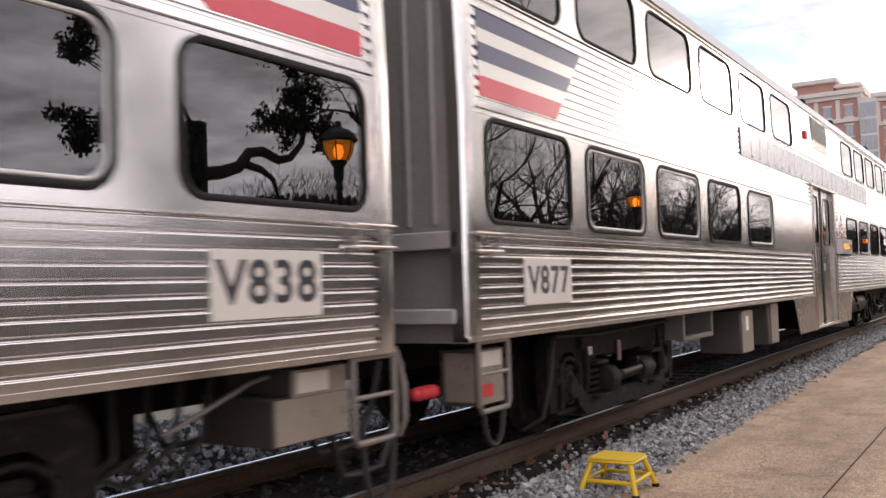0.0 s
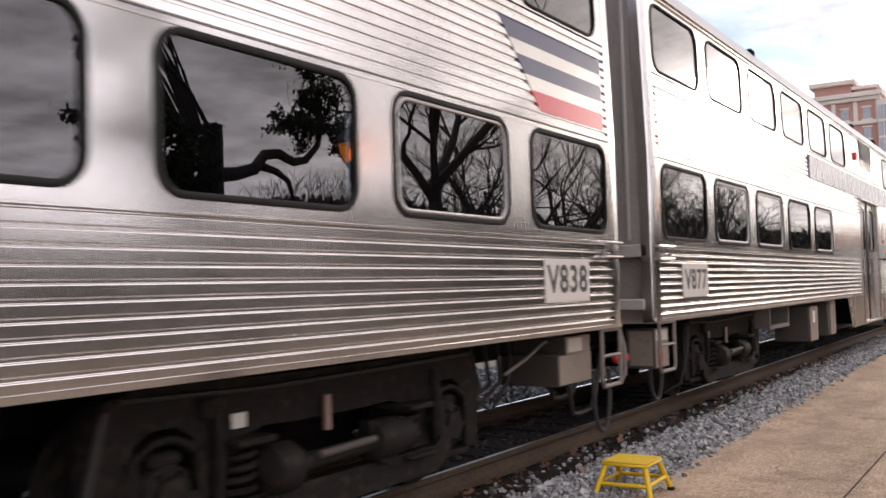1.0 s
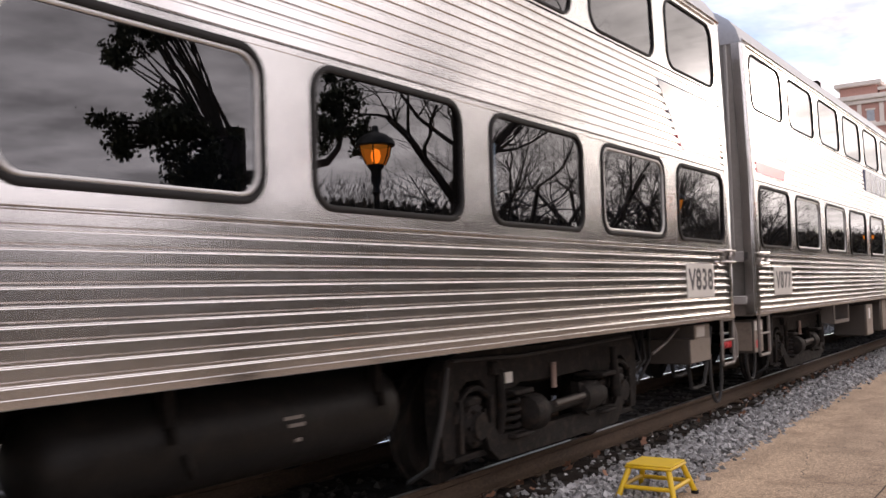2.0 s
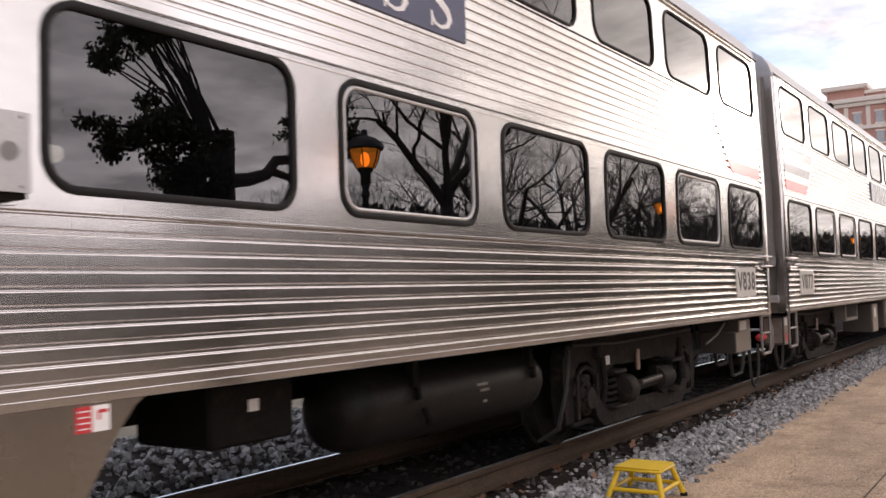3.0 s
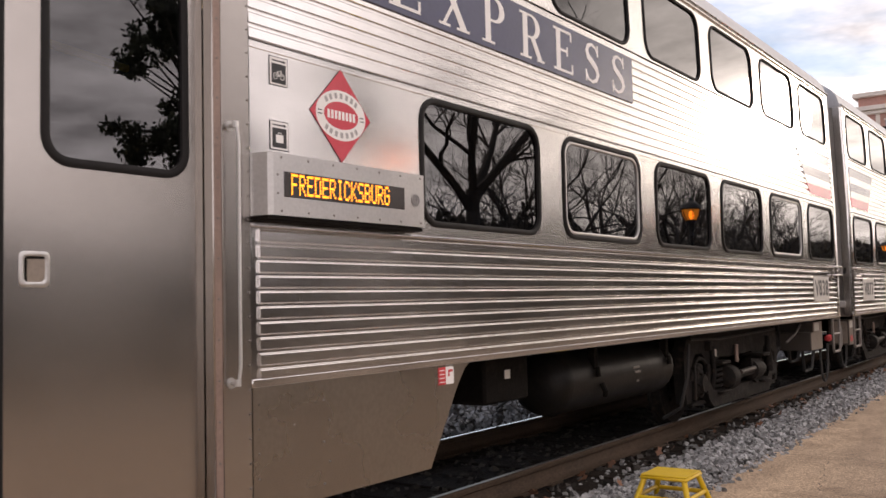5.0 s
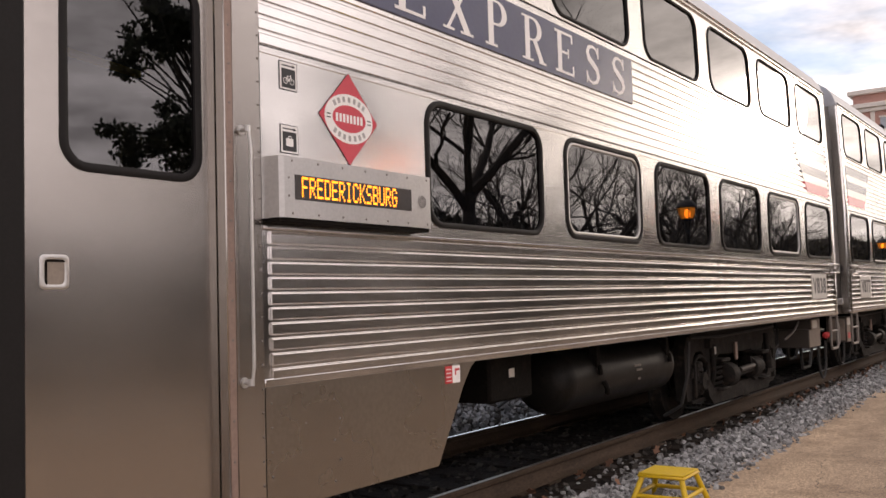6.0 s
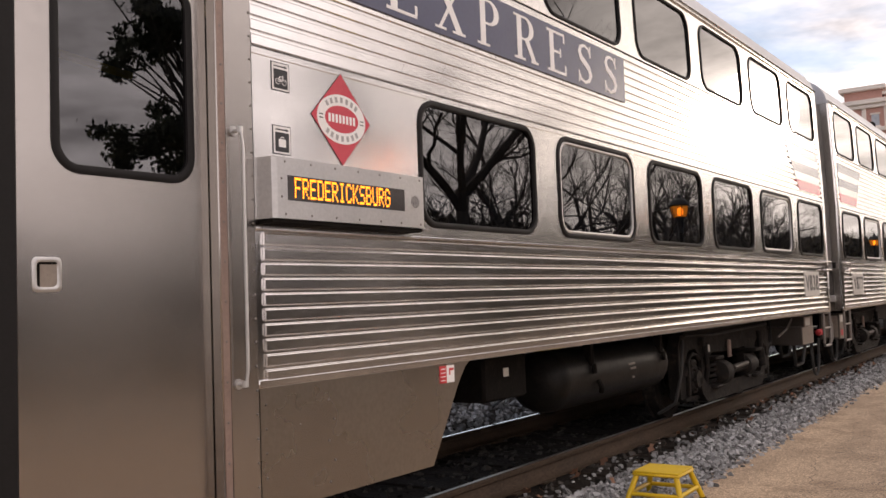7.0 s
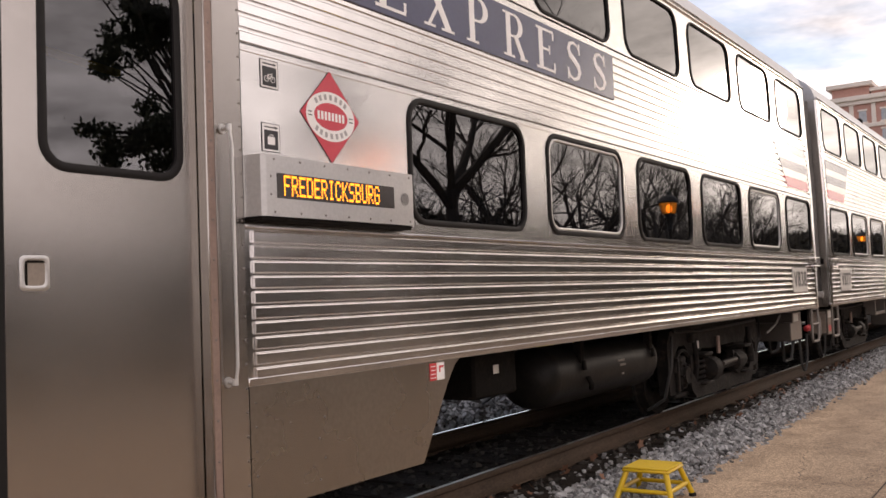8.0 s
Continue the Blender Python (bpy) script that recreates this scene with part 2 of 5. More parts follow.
LEAF_LITTER = material("fallen_leaf", (0.17, 0.08, 0.045), 0.7, 0.0, 0.2, 5, 60, island=0.5)
EARTH = material("winter_ground", (0.19, 0.165, 0.12), 0.95, 0.0, 0.35, 0.3, 6, 0.03, 8, second=(0.24, 0.21, 0.15))
BARK = material("grey_bark", (0.055, 0.045, 0.038), 0.9, 0.0, 0.3, 3, 30, 0.01, 20)
SCRUB = material("winter_scrub", (0.10, 0.085, 0.066), 0.85, 0.0, 0.3, 2, 10, island=0.5)
OAK_LEAF = material("dry_oak_leaf", (0.035, 0.04, 0.018), 0.7, 0.0, 0.3, 2, 10, island=0.5)
# distance haze is put into the brick and far glass as paler colour
BRICK = material("hazed_red_brick", (0.50, 0.27, 0.22), 0.9, 0.0, 0.15, 0.15, 3, second=(0.56, 0.31, 0.26))
PALE_STONE = material("pale_cast_stone", (0.74, 0.66, 0.60), 0.85, 0.0, 0.1, 0.2, 4)
FAR_GLASS = material("hazed_window_glass", (0.33, 0.34, 0.37), 0.12, 0.0, 0.2, 0.1, 2, spec=0.8)
POST_BLACK = material("black_lamp_post", (0.02, 0.02, 0.02), 0.45, 0.0, 0.2, 5, 60)
LAMP_BULB = glow_material("sodium_bulb", (1.0, 0.55, 0.14), 16.0)


def amber_glass(name):
    m = bpy.data.materials.new(name)
    m.use_nodes = True
    nt = m.node_tree
    nt.nodes.clear()
    out = nd(nt, "ShaderNodeOutputMaterial")
    clear = nd(nt, "ShaderNodeBsdfTransparent", ins={"Color": (0.75, 0.27, 0.06, 1)})
    glow = nd(nt, "ShaderNodeEmission", ins={"Color": (1.0, 0.36, 0.045, 1), "Strength": 1.6})
    mix = nd(nt, "ShaderNodeMixShader", ins={"Fac": 0.5})
    nt.links.new(clear.outputs[0], mix.inputs[1])
    nt.links.new(glow.outputs[0], mix.inputs[2])
    nt.links.new(mix.outputs[0], out.inputs["Surface"])
    return m


LAMP_GLASS = amber_glass("sodium_lamp_glass")


# ---------------------------------------------------------------- mesh building
class Shape:
    """Verts and faces of one mesh."""

    def __init__(self):
        self.v, self.f = [], []

    def add(self, verts, faces):
        n = len(self.v)
        self.v += [tuple(p) for p in verts]
        self.f += [tuple(i + n for i in q) for q in faces]
        return self

    def box(self, x0, x1, y0, y1, z0, z1, b=0.004):
        lo, hi = (x0, y0, z0), (x1, y1, z1)
        b = min(b, (x1 - x0) / 2.1, (y1 - y0) / 2.1, (z1 - z0) / 2.1)
        vs, ix = [], {}
        for sx in (0, 1):
            for sy in (0, 1):
                for sz in (0, 1):
                    s = (sx, sy, sz)
                    for a in range(3):
                        ix[s, a] = len(vs)
                        vs.append([(hi[k] - (0 if k == a else b)) if s[k] else (lo[k] + (0 if k == a else b)) for k in range(3)])
        fs = []

        for a in range(3):
            p, q = [k for k in range(3) if k != a]
            for s in (0, 1):
                ring = []
                for u, w in ((0, 0), (1, 0), (1, 1), (0, 1)):
                    c = [0, 0, 0]
                    c[a], c[p], c[q] = s, u, w
                    ring.append(ix[tuple(c), a])
                fs.append(ring)
            for u in (0, 1):
                for w in (0, 1):
                    c0, c1 = [0, 0, 0], [0, 0, 0]
                    c0[a], c0[p], c0[q] = 0, u, w
                    c1[a], c1[p], c1[q] = 1, u, w
                    c0, c1 = tuple(c0), tuple(c1)
                    fs.append([ix[c0, p], ix[c1, p], ix[c1, q], ix[c0, q]])
        for sx in (0, 1):
            for sy in (0, 1):
                for sz in (0, 1):
                    fs.append([ix[(sx, sy, sz), a] for a in range(3)])
        return self.add(vs, fs)

    def tube(self, points, r, seg=8, caps=True):
        pts = [Vector(p) for p in points]
        rs = r if isinstance(r, (list, tuple)) else [r] * len(pts)
        rings, ref = [], None
        for i, p in enumerate(pts):
            d = (pts[min(i + 1, len(pts) - 1)] - pts[max(i - 1, 0)]).normalized()
            if ref is None:
                ref = d.orthogonal().normalized()
            ref = (ref - d * ref.dot(d)).normalized()
            side = d.cross(ref)
            rings.append([p + (ref * math.cos(a) + side * math.sin(a)) * rs[i] for a in (2 * math.pi * k / seg for k in range(seg))])
        vs = [q for ring in rings for q in ring]
        fs = [(i * seg + k, i * seg + (k + 1) % seg, (i + 1) * seg + (k + 1) % seg, (i + 1) * seg + k) for i in range(len(pts) - 1) for k in range(seg)]
        if caps:
            fs += [tuple(range(seg)), tuple(range((len(pts) - 1) * seg, len(pts) * seg))]
        return self.add(vs, fs)

    def prism(self, outline, axis, a, b):
        """An outline of (p, q) in the other two axes, drawn out along one axis from a to b."""
        n = len(outline)
        vs = []
        for w in (a, b):
            for p, q in outline:
                vs.append({0: (w, p, q), 1: (p, w, q), 2: (p, q, w)}[axis])
        fs = [(i, (i + 1) % n, n + (i + 1) % n, n + i) for i in range(n)] + [tuple(range(n)), tuple(range(n, 2 * n))]
        return self.add(vs, fs)

    def turned(self, profile, centre, axis=2, seg=24):
        """A profile of (radius, height) turned about an axis through centre."""
        vs, fs = [], []
        for r, h in profile:
            for k in range(seg):
                a = 2 * math.pi * k / seg
                c, s = r * math.cos(a), r * math.sin(a)
                d = {0: (h, c, s), 1: (c, h, s), 2: (c, s, h)}[axis]
                vs.append((centre[0] + d[0], centre[1] + d[1], centre[2] + d[2]))
        m = len(profile)
        fs = [(i * seg + k, i * seg + (k + 1) % seg, (i + 1) * seg + (k + 1) % seg, (i + 1) * seg + k) for i in range(m - 1) for k in range(seg)]
        fs += [tuple(range(seg)), tuple(range((m - 1) * seg, m * seg))]
        return self.add(vs, fs)


def mesh_of(name, shape, mat, sharp=38, solid=True):
    me = bpy.data.meshes.new(name)
    me.from_pydata(shape.v, [], shape.f)
    if solid and len(shape.f) < 20000:
        bm = bmesh.new()
        bm.from_mesh(me)
        bmesh.ops.recalc_face_normals(bm, faces=bm.faces)
        bm.to_mesh(me)
        bm.free()
    me.shade_smooth()
    me.set_sharp_from_angle(angle=radians(sharp))
    me.materials.append(mat)
    return me


def part(name, shape, mat, parent=None, label="", sharp=38):
    ob = new(name, mesh_of(name, shape, mat, sharp))
    if parent:
        ob.parent = parent
    return tagged(ob, label)


def empty(name, m, label, category, group="", kind=""):
    ob = new(name)
    ob.empty_display_size = 0.3
    ob.matrix_basis = m
    return tagged(ob, label, category, group, kind)


def round_rect(y0, y1, z0, z1, r, k=6):
    out = []
    for cy, cz, a0 in ((y1 - r, z0 + r, -90), (y1 - r, z1 - r, 0), (y0 + r, z1 - r, 90), (y0 + r, z0 + r, 180)):
        for i in range(k + 1):
            a = radians(a0 + 90 * i / k)
            out.append((cy + r * math.cos(a), cz + r * math.sin(a)))
    return out


def lettering(name, text, size, mat, parent, place, label="", wide=1.0, align="CENTER", bold=0.0):
    """Writing that faces +x and reads along +y."""
    cu = bpy.data.curves.new(name, "FONT")
    cu.offset = bold
    cu.body, cu.size, cu.extrude, cu.align_x, cu.align_y = text, size, 0.0012, align, "CENTER"
    tmp = new(name, cu)
    bpy.context.view_layer.update()
    me = bpy.data.meshes.new_from_object(tmp.evaluated_get(bpy.context.evaluated_depsgraph_get()))
    bpy.data.objects.remove(tmp)
    for v in me.vertices:
        x, y, z = v.co
        v.co = (z, x * wide, y)
    me.materials.clear()
    me.materials.append(mat)
    ob = new(name, me)
    ob.parent = parent
    ob.location = place
    return tagged(ob, label)


# ---------------------------------------------------------------- ground, track, platform
TRACK_X = -4.62
PLAT_Z = -0.20


def make_ground():
    s = Shape()
    xs = [-3000, -400, -60, -16, -9, -7.6, -6.6, -5.9, -3.4, -2.6, 8.4, 12, 60, 400, 3000]
    zs = [-1, -0.6, -0.4, -0.35, -0.28, -0.02, -0.08, -0.24, -0.24, -0.33, -0.33, -0.30, -0.2, 0, 0]
    ys = [-3000, -300, -40, 0, 30, 80, 300, 3000]
    for y in ys:
        for x, z in zip(xs, zs):
            s.v.append((x, y, z))
    n = len(xs)
    s.f = [(j * n + i, j * n + i + 1, (j + 1) * n + i + 1, (j + 1) * n + i) for j in range(len(ys) - 1) for i in range(n - 1)]
    ob = part("ground", s, EARTH)
    tagged(ob, "bare winter ground round the railway", "ground", kind="structure")
    s = Shape()
    xs = [-9.0, -7.6, -7.0, -6.6, -6.2, -5.9, -3.5, -2.9, -2.72]
    zs = [-0.25, 0.02, 0.0, -0.05, -0.13, -0.2, -0.2, -0.195, -0.215]
    ys = np.linspace(-30, 90, 121)
    for y in ys:
        for x, z in zip(xs, zs):
            s.v.append((x, y, z + 0.015 * noise.noise((x * 2, y * 1.3, 0))))
    n = len(xs)
    s.f = [(j * n + i, j * n + i + 1, (j + 1) * n + i + 1, (j + 1) * n + i) for j in range(len(ys) - 1) for i in range(n - 1)]
    tagged(part("ballast_bed", s, BED), "grit bed under the ballast stones, darkened for the train's shade", "ballast", kind="structure")


make_ground()


def rail_outline(x):
    half = [(0.070, -0.170), (0.070, -0.158), (0.020, -0.140), (0.009, -0.125), (0.009, -0.055), (0.034, -0.040), (0.036, -0.012)]
    return [(x + a, z) for a, z in half] + [(x + 0.027, -0.003), (x - 0.027, -0.003)] + [(x - a, z) for a, z in reversed(half)]


for side, rx in (("near", TRACK_X + 0.755), ("far", TRACK_X - 0.755)):
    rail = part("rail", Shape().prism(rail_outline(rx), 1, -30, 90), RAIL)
    tagged(rail, "rust-brown steel running rail with a polished head", "rail", "rails of the track", "structure")
    part("rail_head", Shape().box(rx - 0.018, rx + 0.018, -30, 90, -0.0035, 0.0, 0.001), RAIL_TOP_SHADED if side == "near" else RAIL_TOP, rail, "worn running surface")


def make_ties():
    s = Shape().box(-1.3, 1.3, -0.115, 0.115, -0.17, 0.0, 0.012)
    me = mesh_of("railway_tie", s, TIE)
    pl = Shape().box(-0.09, 0.09, -0.1, 0.1, 0.0, 0.016, 0.004)
    plate = mesh_of("tie_plate", pl, RAIL)
    rng = random.Random(4)
    for i in range(88):
        ob = new("railway_tie", me)
        ob.matrix_basis = pose(TRACK_X + rng.uniform(-0.04, 0.04), -9.0 + i * 0.53 + rng.uniform(-0.03, 0.03), -0.185 + rng.uniform(-0.008, 0.004), 0, 0, rng.uniform(-1, 1))
        tagged(ob, "dark creosoted wooden railway tie in the ballast", "railway tie", "ties under the rails")
        for x in (-0.755, 0.755):
            p = new("tie_plate", plate)
            p.parent = ob
            p.location = (x, 0, 0)


make_ties()


def platform_edge(y):
    return -2.70 - 0.024 * max(0.0, min(y, 30) - 7) + 0.06 * noise.noise((y * 0.7, 3.1, 0)) + 0.035 * noise.noise((y * 3.1, 9.1, 0))


def make_platform():
    # slabs with joints cut along and across
    slab_y = [-9.0, -2.9, 3.2, 9.3, 15.4, 21.5, 27.6, 33.7, 48.0, 90.0]
    cols = [(None, -1.304), (-1.296, 1.9), (1.909, 5.0), (5.009, 8.3)]
    root = empty("platform", pose(0, 0, 0), "brown exposed-aggregate concrete station platform", "platform", kind="structure")
    for a, b in zip(slab_y, slab_y[1:]):
        for c0, c1 in cols:
            s = Shape()
            if c0 is None:
                n = max(2, int((b - a) / 0.12))
                ys = np.linspace(a + 0.004, b - 0.004, n)
                top = [(platform_edge(y), y, PLAT_Z) for y in ys]
                low = [(platform_edge(y) + 0.01, y, PLAT_Z - 0.14) for y in ys]
                far = [(c1, y, PLAT_Z) for y in ys]
                s.v = top + low + far
                for i in range(n - 1):
                    s.f += [(i, i + 1, 2 * n + i + 1, 2 * n + i), (i, i + 1, n + i + 1, n + i)]
            else:
                s.box(c0, c1, a + 0.004, b - 0.004, PLAT_Z - 0.14, PLAT_Z, 0.006)
            part("slab", s, PAVE, root)
    s = Shape().box(-2.6, 8.3, -9, 90, PLAT_Z - 0.1, PLAT_Z - 0.012, 0.002)
    part("joint_filler", s, JOINT, root, "dark filler in the slab joints")
    # hair cracks: shallow ragged dark lines
    rng = random.Random(8)
    for x0, y0, x1, y1 in ((-2.1, 6.9, -1.33, 8.2), (-2.45, 9.4, -1.33, 9.9), (-2.0, 11.5, -1.33, 11.9), (-1.12, 7.4, 1.0, 8.4), (-2.4, 13.2, -1.2, 14.8), (-1.9, 7.7, -2.2, 9.2)):
        pts, n = [], 26
        for i in range(n + 1):
            t = i / n
            pts.append((x0 + (x1 - x0) * t + rng.uniform(-0.03, 0.03), y0 + (y1 - y0) * t + rng.uniform(-0.05, 0.05)))
        s = Shape()
        for (xa, ya), (xb, yb) in zip(pts, pts[1:]):
            d = Vector((yb - ya, xa - xb)).normalized() * rng.uniform(0.0015, 0.004)
            s.add([(xa - d.x, ya - d.y, PLAT_Z + 0.001), (xa + d.x, ya + d.y, PLAT_Z + 0.001), (xb + d.x, yb + d.y, PLAT_Z + 0.001), (xb - d.x, yb - d.y, PLAT_Z + 0.001)], [(0, 1, 2, 3)])
        part("crack", s, JOINT, root)


make_platform()


# ---------------------------------------------------------------- railway car
HALF, LONG = 1.52, 25.25
DOOR0, DOOR1 = 11.79, 13.735
POST1 = 13.95                  # inner edge of the broad door post
WIN_W = 1.34
LOW_FRONT = [15.91, 17.60, 19.28, 20.96, 22.645, 24.325]
LOW_REAR = [0.99, 2.70, 4.47, 6.22, 8.02]
FRAMED = [17.6, 22.645, 2.7, 4.47, 8.02]
TOP_FRONT = [LONG - v for v in (0.98, 2.66, 4.34, 6.02, 7.70, 9.38)]
TOP_REAR = [0.96, 2.70, 4.45, 6.20, 7.97, 9.74]


def lean(z):
    """How far the side leans in at a height."""
    return 0.0 if z < 2.57 else 0.05 * (z - 2.57) / 1.6


def flutes(y0, y1, z0, count, pitch=0.0702, deep=0.013, foot=0.007):
    prof = []
    for k in range(count):
        z = z0 + k * pitch
        prof += [(-deep, z), (0.0, z + foot), (0.0, z + 0.0500), (-0.0016, z + 0.0535), (-0.0052, z + 0.0565), (-0.0060, z + 0.0580), (-deep, z + 0.060)]
    s = Shape()
    n = len(prof)
    steps = max(1, int((y1 - y0) / 1.2))
    for j in range(steps + 1):
        y = y0 + (y1 - y0) * j / steps
        s.v += [(HALF - lean(z) + d, y, z) for d, z in prof]
    s.f = [(j * n + i, j * n + i + 1, (j + 1) * n + i + 1, (j + 1) * n + i) for j in range(steps) for i in range(n - 1)]
    for y in (y0, y1):     # pressed ends of each rib
        for k in range(count):
            q = prof[k * 7:k * 7 + 7]
            s.add([(HALF - lean(z) + d, y, z) for d, z in q] , [tuple(range(7))])
    return s


def pierced(y0, y1, z0, z1, holes, r=0.15, k=6):
    """A flat sheet of the side with rounded window openings."""
    s = Shape()
    cuts = [y0] + [(a[1] + b[0]) / 2 for a, b in zip(holes, holes[1:])] + [y1]
    for (h0, h1, g0, g1), c0, c1 in zip(holes, cuts, cuts[1:]):
        ring = round_rect(h0, h1, g0, g1, r, k)
        outer = []
        corners = ((c1, z0), (c1, z1), (c0, z1), (c0, z0))
        for ci in range(4):
            for i in range(k + 1):
                p = ring[ci * (k + 1) + i]
                cy, cz = corners[ci]
                first = i < k / 2
                flat_first = ci in (0, 2)     # starts on a level edge
                t = abs(i - k / 2) / (k / 2)
                if i == k // 2:
                    outer.append((cy, cz))
                elif first == flat_first:
                    outer.append((cy + (p[0] - cy) * t, cz))
                else:
                    outer.append((cy, cz + (p[1] - cz) * t))
        n = len(ring)
        vs = [(HALF - lean(z), y, z) for y, z in outer] + [(HALF - lean(z), y, z) for y, z in ring] + [(HALF - 0.05 - lean(z), y, z) for y, z in ring]
        fs = [(i, (i + 1) % n, n + (i + 1) % n, n + i) for i in range(n)] + [(n + i, n + (i + 1) % n, 2 * n + (i + 1) % n, 2 * n + i) for i in range(n)]
        s.add(vs, fs)
    return s


def window_panels(car, name, y0, y1, z0, z1, holes, r):
    """One smooth sheet for each window, butted end to end."""
    cuts = [y0] + [(a[1] + b[0]) / 2 for a, b in zip(holes, holes[1:])] + [y1]
    for h, c0, c1 in zip(holes, cuts, cuts[1:]):
        part(name, pierced(c0, c1, z0, z1, [h], r), STEEL, car, "smooth stainless window panel")


def ring_band(y0, y1, z0, z1, r, wide, x_in, x_out, k=6, off=0.0):
    """A frame round a rounded opening, with thickness and a rounded face."""
    rows = ((0.0, x_in), (0.0, x_out - 0.004), (wide * 0.25, x_out), (wide * 0.75, x_out), (wide, x_out - 0.004), (wide, x_in))
    s = Shape()
    n = 4 * (k + 1)
    for w, x in rows:
        for y, z in round_rect(y0 + w, y1 - w, z0 + w, z1 - w, max(0.02, r - w), k):
            s.v.append((x - lean(z) - off, y, z))
    m = len(rows)
    s.f = [(a * n + i, a * n + (i + 1) % n, ((a + 1) % m) * n + (i + 1) % n, ((a + 1) % m) * n + i) for a in range(m) for i in range(n)]
    return s


def window(parent, y0, y1, z0, z1, r=0.15, framed=False, off=0.0, lip=0.034):
    w = part("window", ring_band(y0 - 0.012, y1 + 0.012, z0 - 0.012, z1 + 0.012, r, lip, HALF - 0.03, HALF + 0.012, off=off), RUBBER, parent, "black rubber window gasket")
    i = lip - 0.012
    if framed:
        part("window_frame", ring_band(y0 + i, y1 - i, z0 + i, z1 - i, r - 0.02, 0.022, HALF - 0.03, HALF + 0.004, off=off), BOX_STEEL, w, "bright metal inner frame")
        i = 0.04
    s = Shape()
    ring = round_rect(y0 + i, y1 - i, z0 + i, z1 - i, max(0.03, r - i), 6)
    n = len(ring)
    s.add([(HALF - 0.008 - lean(z) - off, y, z) for y, z in ring], [tuple(range(n))])
    pane = part("pane", s, GLASS, w, "dark tinted glass pane")
    pane.visible_shadow = False
    if pane.data.polygons[0].normal.x < 0:
        pane.data.flip_normals()
    return w


def wheel_mesh():
    s = Shape().turned([(0.05, -0.02), (0.12, -0.03), (0.14, -0.01), (0.33, -0.03), (0.35, -0.05), (0.42, -0.045), (0.425, 0.05), (0.445, 0.06), (0.445, 0.085), (0.33, 0.085), (0.3, 0.05), (0.12, 0.06), (0.05, 0.06)], (0, 0, 0), 0, 32)
    s.v = [(-x, y, z) for x, y, z in s.v]
    for k in range(6):
        a = k * math.pi / 3
        s.box(0.028, 0.05, 0.2 * math.cos(a) - 0.02, 0.2 * math.cos(a) + 0.02, 0.2 * math.sin(a) - 0.02, 0.2 * math.sin(a) + 0.02, 0.006)
    return mesh_of("wheel", s, TRUCK)


WHEEL = wheel_mesh()
WHEELS = []


